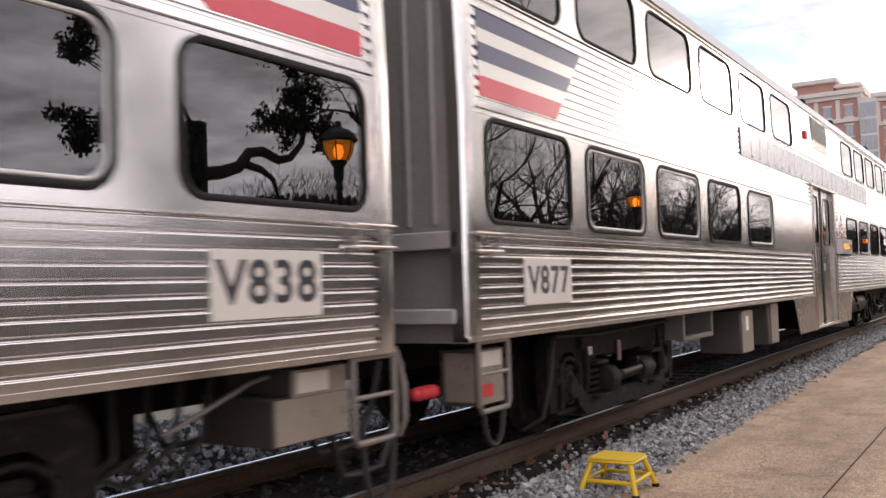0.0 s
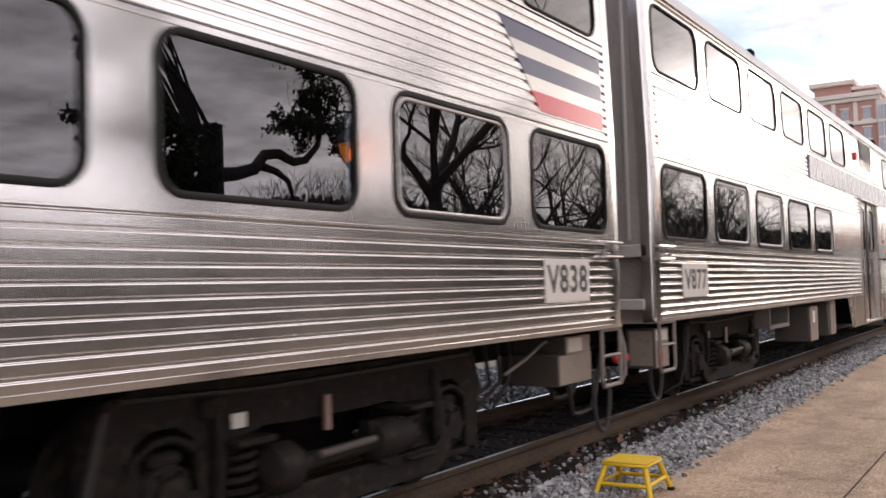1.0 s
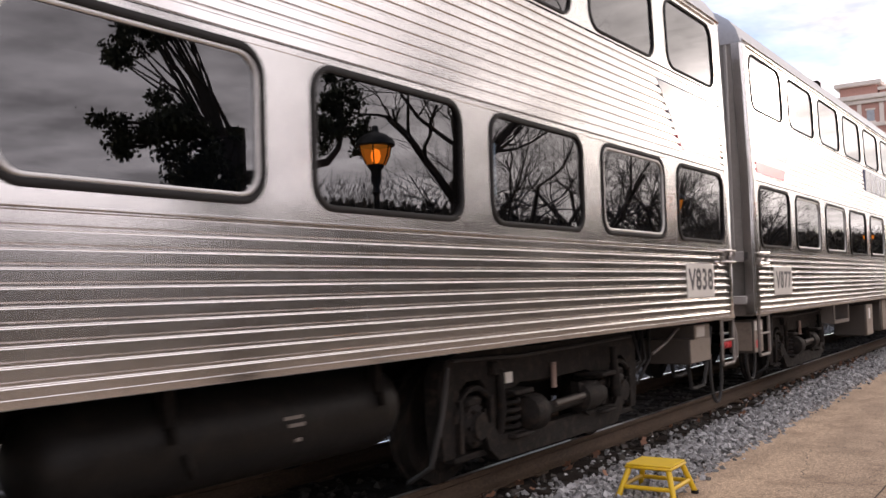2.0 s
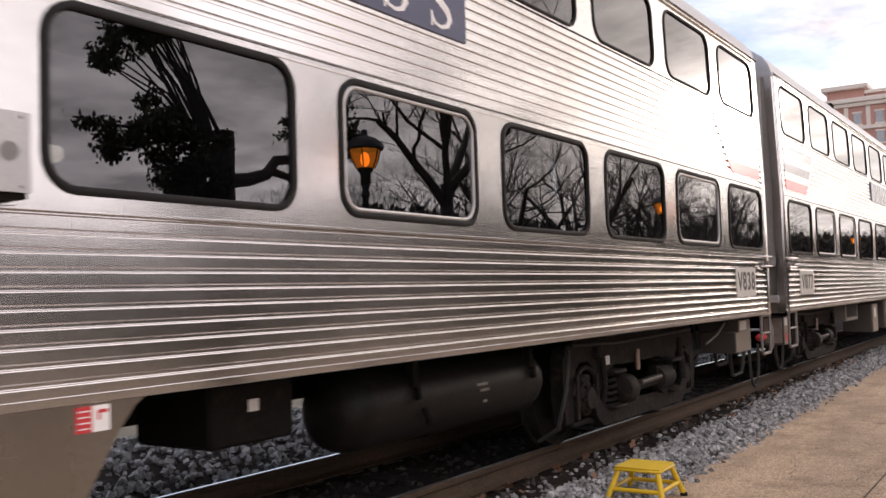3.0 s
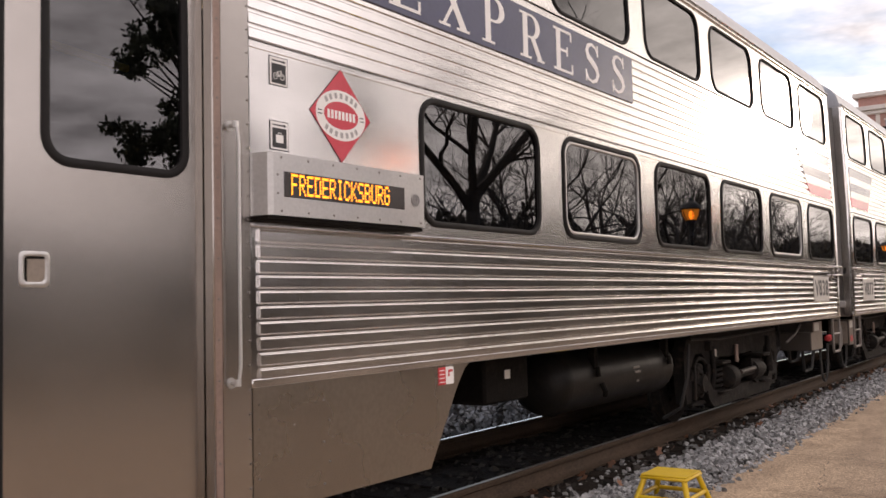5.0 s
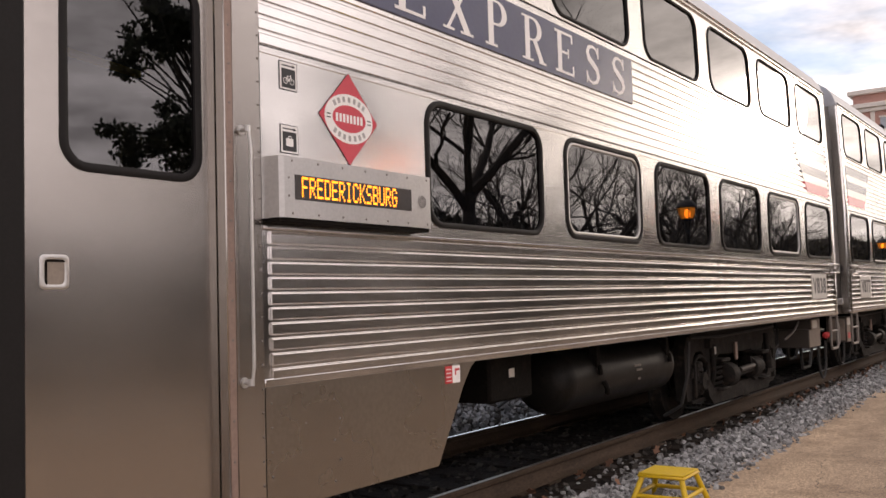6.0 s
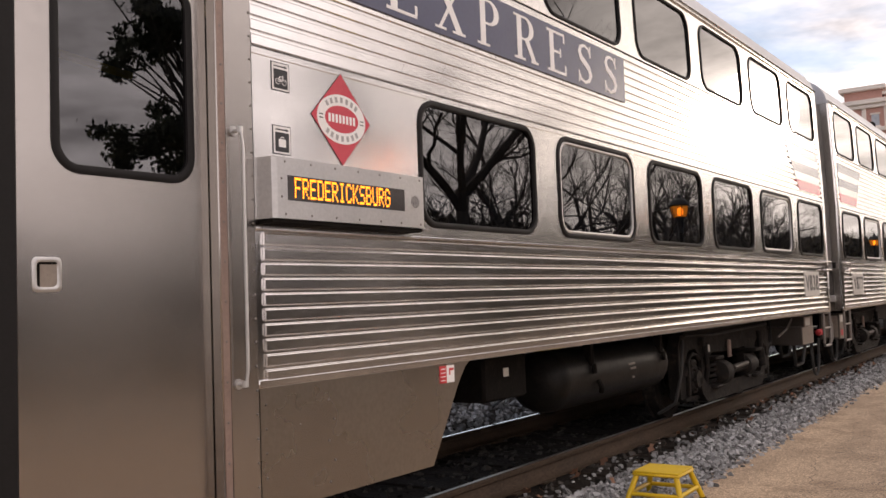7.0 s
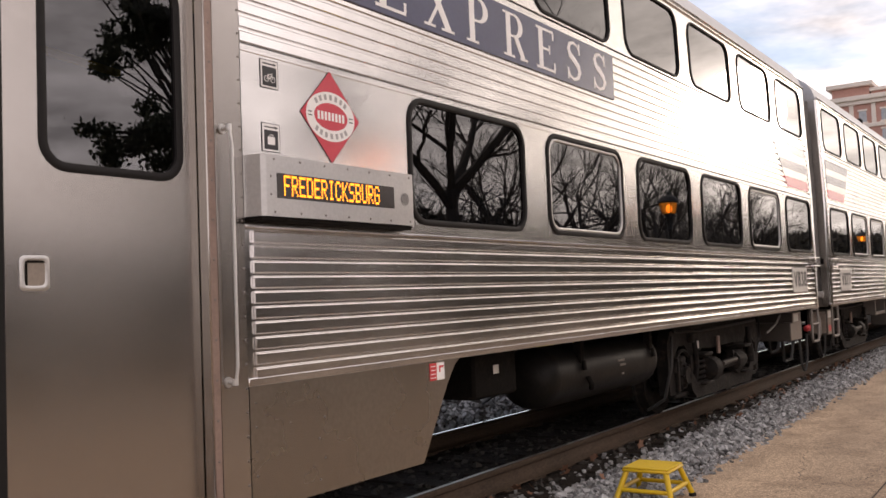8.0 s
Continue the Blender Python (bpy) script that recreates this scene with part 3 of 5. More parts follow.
def truck(parent, uc):
    """Two-axle bogie with cast side frames, coil springs, axle boxes and brake gear."""
    half = 1.225
    for sx in (1, -1):
        x = sx * 1.02
        s = Shape()
        # side frame: arched over each axle, dropped in the middle
        wing = [(1.60, 0.24), (1.64, 0.50), (1.64, 0.78), (1.56, 0.90), (1.36, 0.945), (0.90, 0.945), (0.60, 0.93)]
        top = [(-a, z) for a, z in wing] + [(a, z) for a, z in reversed(wing)]
        pedestal = [(1.46, 0.24), (1.44, 0.56), (1.40, 0.68), (1.31, 0.74), (1.14, 0.74), (1.05, 0.68), (1.01, 0.56), (0.99, 0.24), (0.90, 0.22), (0.84, 0.48), (0.74, 0.62), (0.56, 0.67), (0.30, 0.66)]
        low = pedestal + [(-a, z) for a, z in reversed(pedestal)]
        s.prism([(uc + a, z) for a, z in top + low], 0, x - 0.06, x + 0.06)
        frame_ob = part("side_frame", s, TRUCK, parent, "cast steel bogie side frame, brake dust and shade in its colour")
        for a in (-half, half):
            s = Shape()
            s.turned([(0.16, -0.05), (0.17, 0.02), (0.15, 0.08), (0.10, 0.10), (0.09, 0.13), (0.03, 0.13)], (x, uc + a, 0.425), 0, 20)
            s.box(x - 0.05, x + 0.09, uc + a - 0.15, uc + a + 0.15, 0.33, 0.54, 0.03)
            for k in range(6):
                b = k * math.pi / 3
                s.turned([(0.014, 0.08), (0.014, 0.12)], (x, uc + a + 0.12 * math.cos(b), 0.425 + 0.12 * math.sin(b)), 0, 6)
            part("axle_box", s, TRUCK, frame_ob)
        for a in (-0.74, 0.74):
            s = Shape()
            pts = [(x + 0.13 * math.cos(t * 0.6), uc + a + 0.10 * math.sin(t * 0.6), 0.31 + 0.29 * t / 52) for t in range(53)]
            s.tube(pts, 0.02, 6)
            s.box(x - 0.1, x + 0.2, uc + a - 0.14, uc + a + 0.14, 0.60, 0.64, 0.01)
            s.box(x - 0.1, x + 0.2, uc + a - 0.14, uc + a + 0.14, 0.29, 0.32, 0.01)
            part("coil_spring", s, TRUCK, frame_ob)
        s = Shape().tube([(x + 0.15, uc - 0.45, 0.44), (x + 0.15, uc + 0.30, 0.46)], 0.05, 12)
        s.turned([(0.05, -0.2), (0.13, -0.16), (0.14, 0.0), (0.10, 0.06), (0.05, 0.1)], (x + 0.12, uc - 0.45, 0.44), 1, 16)
        s.turned([(0.05, 0.0), (0.12, 0.03), (0.13, 0.2), (0.09, 0.42), (0.04, 0.44)], (x + 0.12, uc + 0.24, 0.46), 1, 16)
        part("swing_bolt", Shape().tube([(x + 0.09, uc - 0.08, 0.58), (x + 0.09, uc - 0.08, 0.78)], 0.024, 10), WEAR, frame_ob, "pale rusty bolt")
        part("brake_cylinder", s, TRUCK, frame_ob)
        s = Shape().box(x + 0.06, x + 0.075, uc - 0.80, uc - 0.70, 0.68, 0.76, 0.003)
        part("data_plate", s, PLATE, frame_ob, "small pale data plate")
        # brake hanger, damper, pipe run and bolted caps on the frame
        part("brake_hanger", Shape().tube([(x + 0.10, uc - 0.93, 0.80), (x + 0.12, uc - 0.93, 0.52), (x + 0.08, uc - 0.92, 0.30)], 0.03, 8).box(x + 0.02, x + 0.12, uc - 1.03, uc - 0.93, 0.76, 0.86, 0.012), TRUCK, frame_ob)
        part("damper", Shape().tube([(x + 0.14, uc + 0.96, 0.84), (x + 0.15, uc + 0.96, 0.62)], 0.034, 10).tube([(x + 0.15, uc + 0.96, 0.62), (x + 0.16, uc + 0.96, 0.40)], 0.048, 10), TRUCK, frame_ob)
        part("sand_pipe", Shape().tube([(x + 0.09, uc - 1.58, 0.86), (x + 0.11, uc - 1.68, 0.55), (x + 0.04, uc - 1.72, 0.22), (x - 0.16, uc - 1.70, 0.10)], 0.018, 8), HOSE, frame_ob)
        part("brake_pipe", Shape().tube([(x + 0.08, uc - 1.5, 0.90), (x + 0.085, uc - 0.6, 0.87), (x + 0.085, uc + 0.3, 0.88), (x + 0.08, uc + 1.5, 0.90)], 0.014, 6), HOSE, frame_ob)
        # lighter tube on the brake rod's upper front stands in for its highlight
        part("rod_highlight", Shape().tube([(x + 0.20, uc - 0.28, 0.475), (x + 0.20, uc + 0.22, 0.49)], 0.026, 10), BOX_DARK, frame_ob, "lighter brown tube, highlight along the brake rod")
        part("slack_lever", Shape().prism([(uc + 0.20, 0.60), (uc + 0.34, 0.56), (uc + 0.55, 0.58), (uc + 0.60, 0.42), (uc + 0.40, 0.30), (uc + 0.26, 0.36)], 0, x + 0.09, x + 0.17), TRUCK, frame_ob)
        for a in (-half, half):
            part("pedestal_cap", Shape().box(x - 0.02, x + 0.075, uc + a - 0.10, uc + a + 0.10, 0.555, 0.63, 0.02), TRUCK, frame_ob)
            for sg in (-1, 1):
                part("pedestal_liner", Shape().box(x + 0.05, x + 0.10, uc + a + sg * 0.20 - 0.025, uc + a + sg * 0.20 + 0.025, 0.26, 0.62, 0.008), TRUCK, frame_ob)
            part("pedestal_tie_bar", Shape().box(x - 0.03, x + 0.07, uc + a - 0.26, uc + a + 0.26, 0.20, 0.245, 0.008), TRUCK, frame_ob)
            part("arch_lip", Shape().tube([(x + 0.065, uc + a + 0.25 * math.cos(b), 0.45 + 0.24 * math.sin(b)) for b in np.linspace(0.1, math.pi - 0.1, 11)], 0.022, 6), TRUCK, frame_ob)
        beam = [(-1.20, 0.42), (-1.14, 0.26), (-1.0, 0.16), (1.0, 0.16), (1.14, 0.26), (1.20, 0.42), (1.10, 0.44), (0.98, 0.33), (-0.98, 0.33), (-1.10, 0.44)]
        s = Shape().prism([(uc + a, z) for a, z in beam], 0, x + 0.03, x + 0.13)
        part("equaliser_beam", s, TRUCK, frame_ob)
    s = Shape().box(-1.0, 1.0, uc - 0.28, uc + 0.28, 0.62, 0.98, 0.03)
    part("bolster", s, UNDER, parent)
    # plain near-black plate, added so the inside of the bogie stays dark
    part("dark_infill_plate", Shape().box(0.45, 0.62, uc - 0.8, uc + 0.8, 0.26, 0.85, 0.03), UNDER, parent)
    for a in (-half, half):
        axle = part("axle", Shape().tube([(-0.95, 0, 0), (0.95, 0, 0)], 0.08, 12), UNDER, parent)
        axle.location = (0, uc + a, 0.425)
        WHEELS.append(axle)
        for sx in (1, -1):
            w = new("wheel", WHEEL)
            w.parent = axle
            w.matrix_basis = pose(sx * 0.755, 0, 0, 0, 0, 0 if sx > 0 else 180)


def ladder(parent, u0, u1):
    """Corner step: two bent uprights and two rungs."""
    s = Shape()
    x = HALF - 0.03
    s.tube([(x, u0 + 0.02, 1.02), (x, u0 + 0.02, 0.56), (x, u0 + 0.05, 0.52), (x, u1 - 0.05, 0.52), (x, u1 - 0.02, 0.56), (x, u1 - 0.02, 1.02)], 0.019, 8)
    s.tube([(x, u0 + 0.02, 0.77), (x, u1 - 0.02, 0.77)], 0.015, 8)
    s.tube([(x, u0 + 0.02, 0.985), (x, u1 - 0.02, 0.985)], 0.015, 8)
    part("corner_step", s, LADDER, parent, "grey-brown steel corner ladder step")


def end_grab(parent, u, way):
    """Uncoupling lever bracket and short bright bars beside the car end."""
    s = Shape()
    s.tube([(HALF + 0.01, u, 1.60), (HALF + 0.05, u, 1.60), (HALF + 0.05, u + way * 0.36, 1.60)], 0.010, 8)
    s.tube([(HALF + 0.01, u, 1.72), (HALF + 0.05, u, 1.72), (HALF + 0.05, u + way * 0.36, 1.72)], 0.010, 8)
    part("grab_bar", s, STEEL, parent, "short bright grab bar")
    for du in (0.03, 0.30):
        s = Shape().box(HALF, HALF + 0.035, u + way * du - 0.020, u + way * du + 0.020, 1.58, 1.66, 0.010)
        s.tube([(HALF + 0.03, u + way * du, 1.64), (HALF + 0.06, u + way * du + 0.01, 1.69), (HALF + 0.03, u + way * du + 0.02, 1.72)], 0.010, 6)
        part("lever_bracket", s, LADDER, parent, "worn steel bracket")


GLYPH = {"F": "1F 10 10 1E 10 10 10", "R": "1E 11 11 1E 14 12 11", "E": "1F 10 10 1E 10 10 1F", "D": "1E 11 11 11 11 11 1E", "I": "0E 04 04 04 04 04 0E",
         "C": "0E 11 10 10 10 11 0E", "K": "11 12 14 18 14 12 11", "S": "0F 10 10 0E 01 01 1E", "B": "1E 11 11 1E 11 11 1E", "U": "11 11 11 11 11 11 0E", "G": "0E 11 10 17 11 11 0E"}


RIVET = mesh_of("rivet", Shape().turned([(0.0065, 0), (0.005, 0.003), (0.002, 0.004)], (0, 0, 0), 0, 6), LADDER)


def rivet(parent, x, y, z, name="rivet"):
    ob = new(name, RIVET)
    ob.parent = parent
    ob.location = (x, y, z)
    return ob


def led_sign(car, u0, u1, z0, z1):
    x0, x1 = HALF + 0.001, HALF + 0.10
    box_ob = part("destination_sign", Shape().prism([(x0, u0), (x1 - 0.014, u0 + 0.012), (x1 - 0.002, u0 + 0.034), (x1, u0 + 0.040), (x1, u1 - 0.008), (x1 - 0.008, u1), (x0, u1)], 2, z0, z1), BOX_STEEL, car, "dull steel destination sign box with an amber dot display")
    a, b = u0 + 0.10, u1 - 0.18
    part("display", Shape().box(x1 - 0.004, x1 + 0.0015, a, b, z0 + 0.085, z1 - 0.082, 0.001), LED_DARK, box_ob, "black display window")
    s = Shape()
    du, dz = 0.0086, 0.0140
    w = a + 0.045
    top = z1 - 0.090
    for ch in "FREDERICKSBURG":
        rows = [int(h, 16) for h in GLYPH[ch].split()]
        for r, bits in enumerate(rows):
            for c in range(5):
                if bits >> (4 - c) & 1:
                    y, z = w + c * du, top - r * dz
                    s.add([(x1 + 0.003, y, z), (x1 + 0.003, y + du * 0.88, z), (x1 + 0.003, y + du * 0.88, z - dz * 0.8), (x1 + 0.003, y, z - dz * 0.8)], [(0, 1, 2, 3)])
        w += du * 6
    part("dot_lettering", s, LED, box_ob, "glowing amber dot-matrix place name")
    s = Shape().turned([(0.036, 0.0), (0.036, 0.003)], (x1, u1 - 0.085, (z0 + z1) / 2), 0, 20)
    grille = part("speaker_grille", s, GREY_RIB, box_ob, "round perforated speaker grille")
    s = Shape()
    for i in range(-5, 6):
        for j in range(-5, 6):
            y, z = i * 0.0064, j * 0.0064 + (0.0032 if i % 2 else 0)
            if y * y + z * z < 0.034 ** 2:
                s.turned([(0.0022, 0.0), (0.0022, 0.0008)], (x1 + 0.003, u1 - 0.085 + y, (z0 + z1) / 2 + z), 0, 6)
    tagged(part("perforations", s, INK, grille), kind="stuff")
    for k in range(7):
        for z in (z0 + 0.02, z1 - 0.02):
            rivet(box_ob, x1, u0 + 0.085 + k * (u1 - u0 - 0.125) / 6, z, "screw")
    for z in (z0 + 0.10, z1 - 0.10):
        rivet(box_ob, x1, u0 + 0.062, z, "screw")
    part("drip_edge", Shape().box(x0, x1 - 0.01, u0 + 0.01, u1 - 0.01, z0 - 0.022, z0 - 0.001, 0.004), UNDER, box_ob)


def diamond(car, u, z):
    x = HALF + 0.002
    def lozenge(a, b, d, mat, name, parent):
        return part(name, Shape().prism([(u - a, z), (u, z - b), (u + a, z), (u, z + b)], 0, x, x + d), mat, parent)
    badge = lozenge(0.229, 0.240, 0.0015, INK, "emblem", car)
    tagged(badge, "red diamond emblem with a white oval band")
    lozenge(0.226, 0.237, 0.0025, DECAL_RED, "field", badge)
    for rx, rz, d, mat, name in ((0.186, 0.128, 0.0035, WHITE, "oval_band"), (0.128, 0.070, 0.0045, DECAL_RED, "oval_centre")):
        part(name, Shape().prism([(u + rx * math.cos(a), z + rz * math.sin(a)) for a in np.linspace(0, 2 * math.pi, 40, endpoint=False)], 0, x, x + d), mat, badge)
    for k in range(8):
        c = u - 0.095 + k * 0.027
        part("name_bar", Shape().box(x, x + 0.0052, c - 0.009, c + 0.009, z - 0.022, z + 0.022, 0.001), WHITE, badge, "plain white bar")
    for k in range(-3, 4):
        for sg in (1, -1):
            a = radians(90 * sg + k * 15)
            cy, cz, way = u + 0.157 * math.cos(a), z + 0.100 * math.sin(a), -k * 11
            ca, sa = math.cos(radians(way)), math.sin(radians(way))
            ring = [(cy + p * ca + q * sa, cz - p * sa + q * ca) for p, q in ((-0.0095, -0.014), (0.0095, -0.014), (0.0095, 0.014), (-0.0095, 0.014))]
            part("band_bar", Shape().prism(ring, 0, x, x + 0.0045), GREY_RIB, badge)
    for sg in (1, -1):
        for dz in (-0.009, 0.009):
            part("band_dash", Shape().box(x, x + 0.0045, u + sg * 0.157 - 0.014, u + sg * 0.157 + 0.014, z + dz - 0.003, z + dz + 0.003, 0.0005), INK, badge)


def pictogram(car, u0, u1, z0, z1, what):
    x = HALF + 0.001
    root = part("pictogram_sign", Shape().box(x, x + 0.002, u0, u1, z0, z1, 0.0005), INK, car, "small square %s pictogram sticker" % what)
    part("border", Shape().box(x, x + 0.003, u0 + 0.004, u1 - 0.004, z0 + 0.004, z1 - 0.004, 0.0005), WHITE, root)
    part("dark_field", Shape().box(x, x + 0.004, u0 + 0.014, u1 - 0.014, z0 + 0.012, z1 - 0.034, 0.0005), INK, root)
    s = Shape()
    c, zz = (u0 + u1) / 2, z1 - 0.020
    s.box(x, x + 0.004, u0 + 0.016, u1 - 0.03, zz - 0.003, zz + 0.003, 0.0004)
    s.prism([(u1 - 0.032, zz - 0.008), (u1 - 0.014, zz), (u1 - 0.032, zz + 0.008)], 0, x, x + 0.004)
    part("arrow", s, INK, root)
    s = Shape()
    m = (z0 + z1) / 2 - 0.012
    if what == "bicycle":
        for d in (-0.021, 0.021):
            s.tube([(x + 0.005, c + d + 0.014 * math.cos(t), m - 0.012 + 0.014 * math.sin(t)) for t in np.linspace(0, 2 * math.pi, 17)], 0.0016, 4)
        for a, b in (((-0.021, -0.012), (-0.008, 0.012)), ((-0.008, 0.012), (0.014, 0.012)), ((0.014, 0.012), (0.021, -0.012)), ((-0.008, 0.012), (0.0, -0.012)), ((0.0, -0.012), (0.014, 0.012)), ((-0.021, -0.012), (0.0, -0.012)), ((0.014, 0.012), (0.012, 0.02))):
            s.tube([(x + 0.005, c + a[0], m + a[1]), (x + 0.005, c + b[0], m + b[1])], 0.0016, 4)
    else:
        s.box(x, x + 0.005, c - 0.024, c + 0.024, m - 0.022, m + 0.016, 0.001)
        s.tube([(x + 0.005, c - 0.010, m + 0.016), (x + 0.005, c - 0.010, m + 0.025), (x + 0.005, c + 0.010, m + 0.025), (x + 0.005, c + 0.010, m + 0.016)], 0.002, 4)
    part("symbol", s, WHITE, root)


def stripes(car, near, far_top, far_low):
    """Bunting decal over the upper flutes: two blue bars and a red one, slanted at the inner end."""
    bands = ((3.272, 3.145, DECAL_BLUE, "blue_stripe"), (3.145, 3.046, DECAL_PALE, "pale_stripe"), (3.046, 2.915, DECAL_BLUE, "blue_stripe"),
             (2.915, 2.81, DECAL_PALE, "pale_stripe"), (2.81, 2.668, DECAL_RED, "red_stripe"))
    for z1, z0, mat, name in bands:
        def far(z):
            return far_low + (far_top - far_low) * (z - 2.668) / (3.272 - 2.668)
        s = Shape()
        x1, x0 = HALF + 0.004 - lean(z1), HALF + 0.004 - lean(z0)
        s.add([(x0, near, z0), (x0, far(z0), z0), (x1, far(z1), z1), (x1, near, z1), (x0 - 0.012, near, z0), (x0 - 0.012, far(z0), z0), (x1 - 0.012, far(z1), z1), (x1 - 0.012, near, z1)],
              [(0, 1, 2, 3), (0, 1, 5, 4), (1, 2, 6, 5), (2, 3, 7, 6), (3, 0, 4, 7), (4, 5, 6, 7)])
        part(name, s, mat, car)


def door_leaf(car, u0, u1, handle_u):
    off = 0.06
    x = HALF - off
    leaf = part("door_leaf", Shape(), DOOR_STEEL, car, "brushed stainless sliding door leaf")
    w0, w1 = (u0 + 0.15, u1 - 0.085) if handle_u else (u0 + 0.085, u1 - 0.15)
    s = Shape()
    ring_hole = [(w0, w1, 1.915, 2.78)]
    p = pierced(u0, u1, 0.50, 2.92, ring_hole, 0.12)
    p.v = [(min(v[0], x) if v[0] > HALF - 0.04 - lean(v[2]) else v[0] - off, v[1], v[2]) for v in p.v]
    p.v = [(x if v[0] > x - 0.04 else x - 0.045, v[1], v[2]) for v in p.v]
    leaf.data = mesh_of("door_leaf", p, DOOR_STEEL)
    w = part("door_window", ring_band(w0 - 0.012, w1 + 0.012, 1.903, 2.792, 0.12, 0.036, HALF - 0.03, HALF + 0.008, off=off), RUBBER, leaf, "black rubber door window gasket")
    ring = round_rect(w0 + 0.016, w1 - 0.016, 1.93, 2.765, 0.10, 6)
    pane = part("pane", Shape().add([(x - 0.01, y, z) for y, z in ring], [tuple(range(len(ring)))]), DOOR_GLASS, w, "dark tinted glass pane")
    pane.visible_shadow = False
    if pane.data.polygons[0].normal.x < 0:
        pane.data.flip_normals()
    if handle_u:
        h = part("pull_recess", ring_band(handle_u - 0.06, handle_u + 0.06, 1.449, 1.581, 0.008, 0.02, x - 0.02, x + 0.006, 3), BOX_STEEL, leaf, "recessed steel pull handle")
        part("cup", Shape().box(x + 0.0005, x + 0.0025, handle_u - 0.041, handle_u + 0.041, 1.468, 1.562, 0.002), TAN_BOX, h)
        # dark L along the flat cup's left and top paints the recess shade
        part("cup_shade", Shape().box(x + 0.0025, x + 0.005, handle_u - 0.041, handle_u - 0.03, 1.468, 1.562, 0.002).box(x + 0.0025, x + 0.005, handle_u - 0.03, handle_u + 0.041, 1.553, 1.562, 0.002), UNDER, h)
    return leaf


def seat_row(car, u, z):
    s = Shape()
    s.box(0.25, 1.35, u - 0.07, u + 0.07, z + 0.35, z + 1.05, 0.05)
    s.box(0.25, 1.35, u - 0.07, u + 0.42, z + 0.30, z + 0.44, 0.04)
    part("bench_seat", s, SEAT_BLUE, car, "dim blue bench seat behind the glass")


def serif_letter(ch, tall, wide):
    """A capital with bracketless serifs in the plane x = 0, centred on its place."""
    def bar(x0, x1, z0, z1):
        return [(x0, z0), (x1, z0), (x1, z1), (x0, z1)]

    def arc(cx, cz, rx, rz, ix, iz):
        turn = [radians(-90 + 15 * i) for i in range(13)]
        out = []
        for p, q in zip(turn, turn[1:]):
            out.append([(cx + rx * math.cos(p), cz + rz * math.sin(p)), (cx + rx * math.cos(q), cz + rz * math.sin(q)),
                        (cx + ix * math.cos(q), cz + iz * math.sin(q)), (cx + ix * math.cos(p), cz + iz * math.sin(p))])
        return out
    stem = [bar(0.10, 0.26, 0.05, 0.95)]
    if ch == "E":
        polys = stem + [bar(0, 0.70, 0.94, 1.0), bar(0.65, 0.71, 0.78, 0.94), bar(0.26, 0.52, 0.48, 0.54), bar(0.50, 0.55, 0.40, 0.62), bar(0, 0.74, 0, 0.06), bar(0.69, 0.75, 0.06, 0.24)]
    elif ch == "X":
        polys = [[(0.06, 0.95), (0.24, 0.95), (0.76, 0.05), (0.58, 0.05)], [(0.63, 0.95), (0.71, 0.95), (0.18, 0.05), (0.10, 0.05)],
                 bar(0, 0.34, 0.95, 1), bar(0.52, 0.82, 0.95, 1), bar(0, 0.30, 0, 0.05), bar(0.48, 0.84, 0, 0.05)]
    elif ch in "PR":
        polys = stem + [bar(0, 0.40, 0.95, 1.0), bar(0, 0.38, 0, 0.05), bar(0.26, 0.40, 0.46, 0.51)] + arc(0.39, 0.73, 0.31, 0.27, 0.15, 0.215)
        if ch == "R":
            polys += [[(0.36, 0.47), (0.52, 0.48), (0.76, 0.05), (0.60, 0.05)], bar(0.58, 0.84, 0, 0.05)]
    else:
        line = [(0.60, 0.80, 0.03), (0.52, 0.92, 0.034), (0.36, 0.965, 0.036), (0.20, 0.91, 0.05), (0.14, 0.77, 0.068), (0.20, 0.63, 0.08), (0.38, 0.52, 0.085), (0.54, 0.41, 0.08), (0.61, 0.25, 0.068), (0.53, 0.10, 0.05), (0.36, 0.035, 0.036), (0.18, 0.08, 0.034), (0.10, 0.22, 0.03)]
        edge = []
        for i, (p, q, w) in enumerate(line):
            a, b = line[max(0, i - 1)], line[min(len(line) - 1, i + 1)]
            d = Vector((b[0] - a[0], b[1] - a[1])).normalized() * w
            edge.append(((p - d.y, q + d.x), (p + d.y, q - d.x)))
        polys = [[a[0], b[0], b[1], a[1]] for a, b in zip(edge, edge[1:])] + [bar(0.585, 0.635, 0.70, 0.99), bar(0.07, 0.12, 0.01, 0.30)]
    s = Shape()
    for i, ring in enumerate(polys):
        s.prism([((p - 0.4) * wide, (q - 0.5) * tall) for p, q in ring], 0, 0.0, 0.002 + 0.00005 * i)
    return s


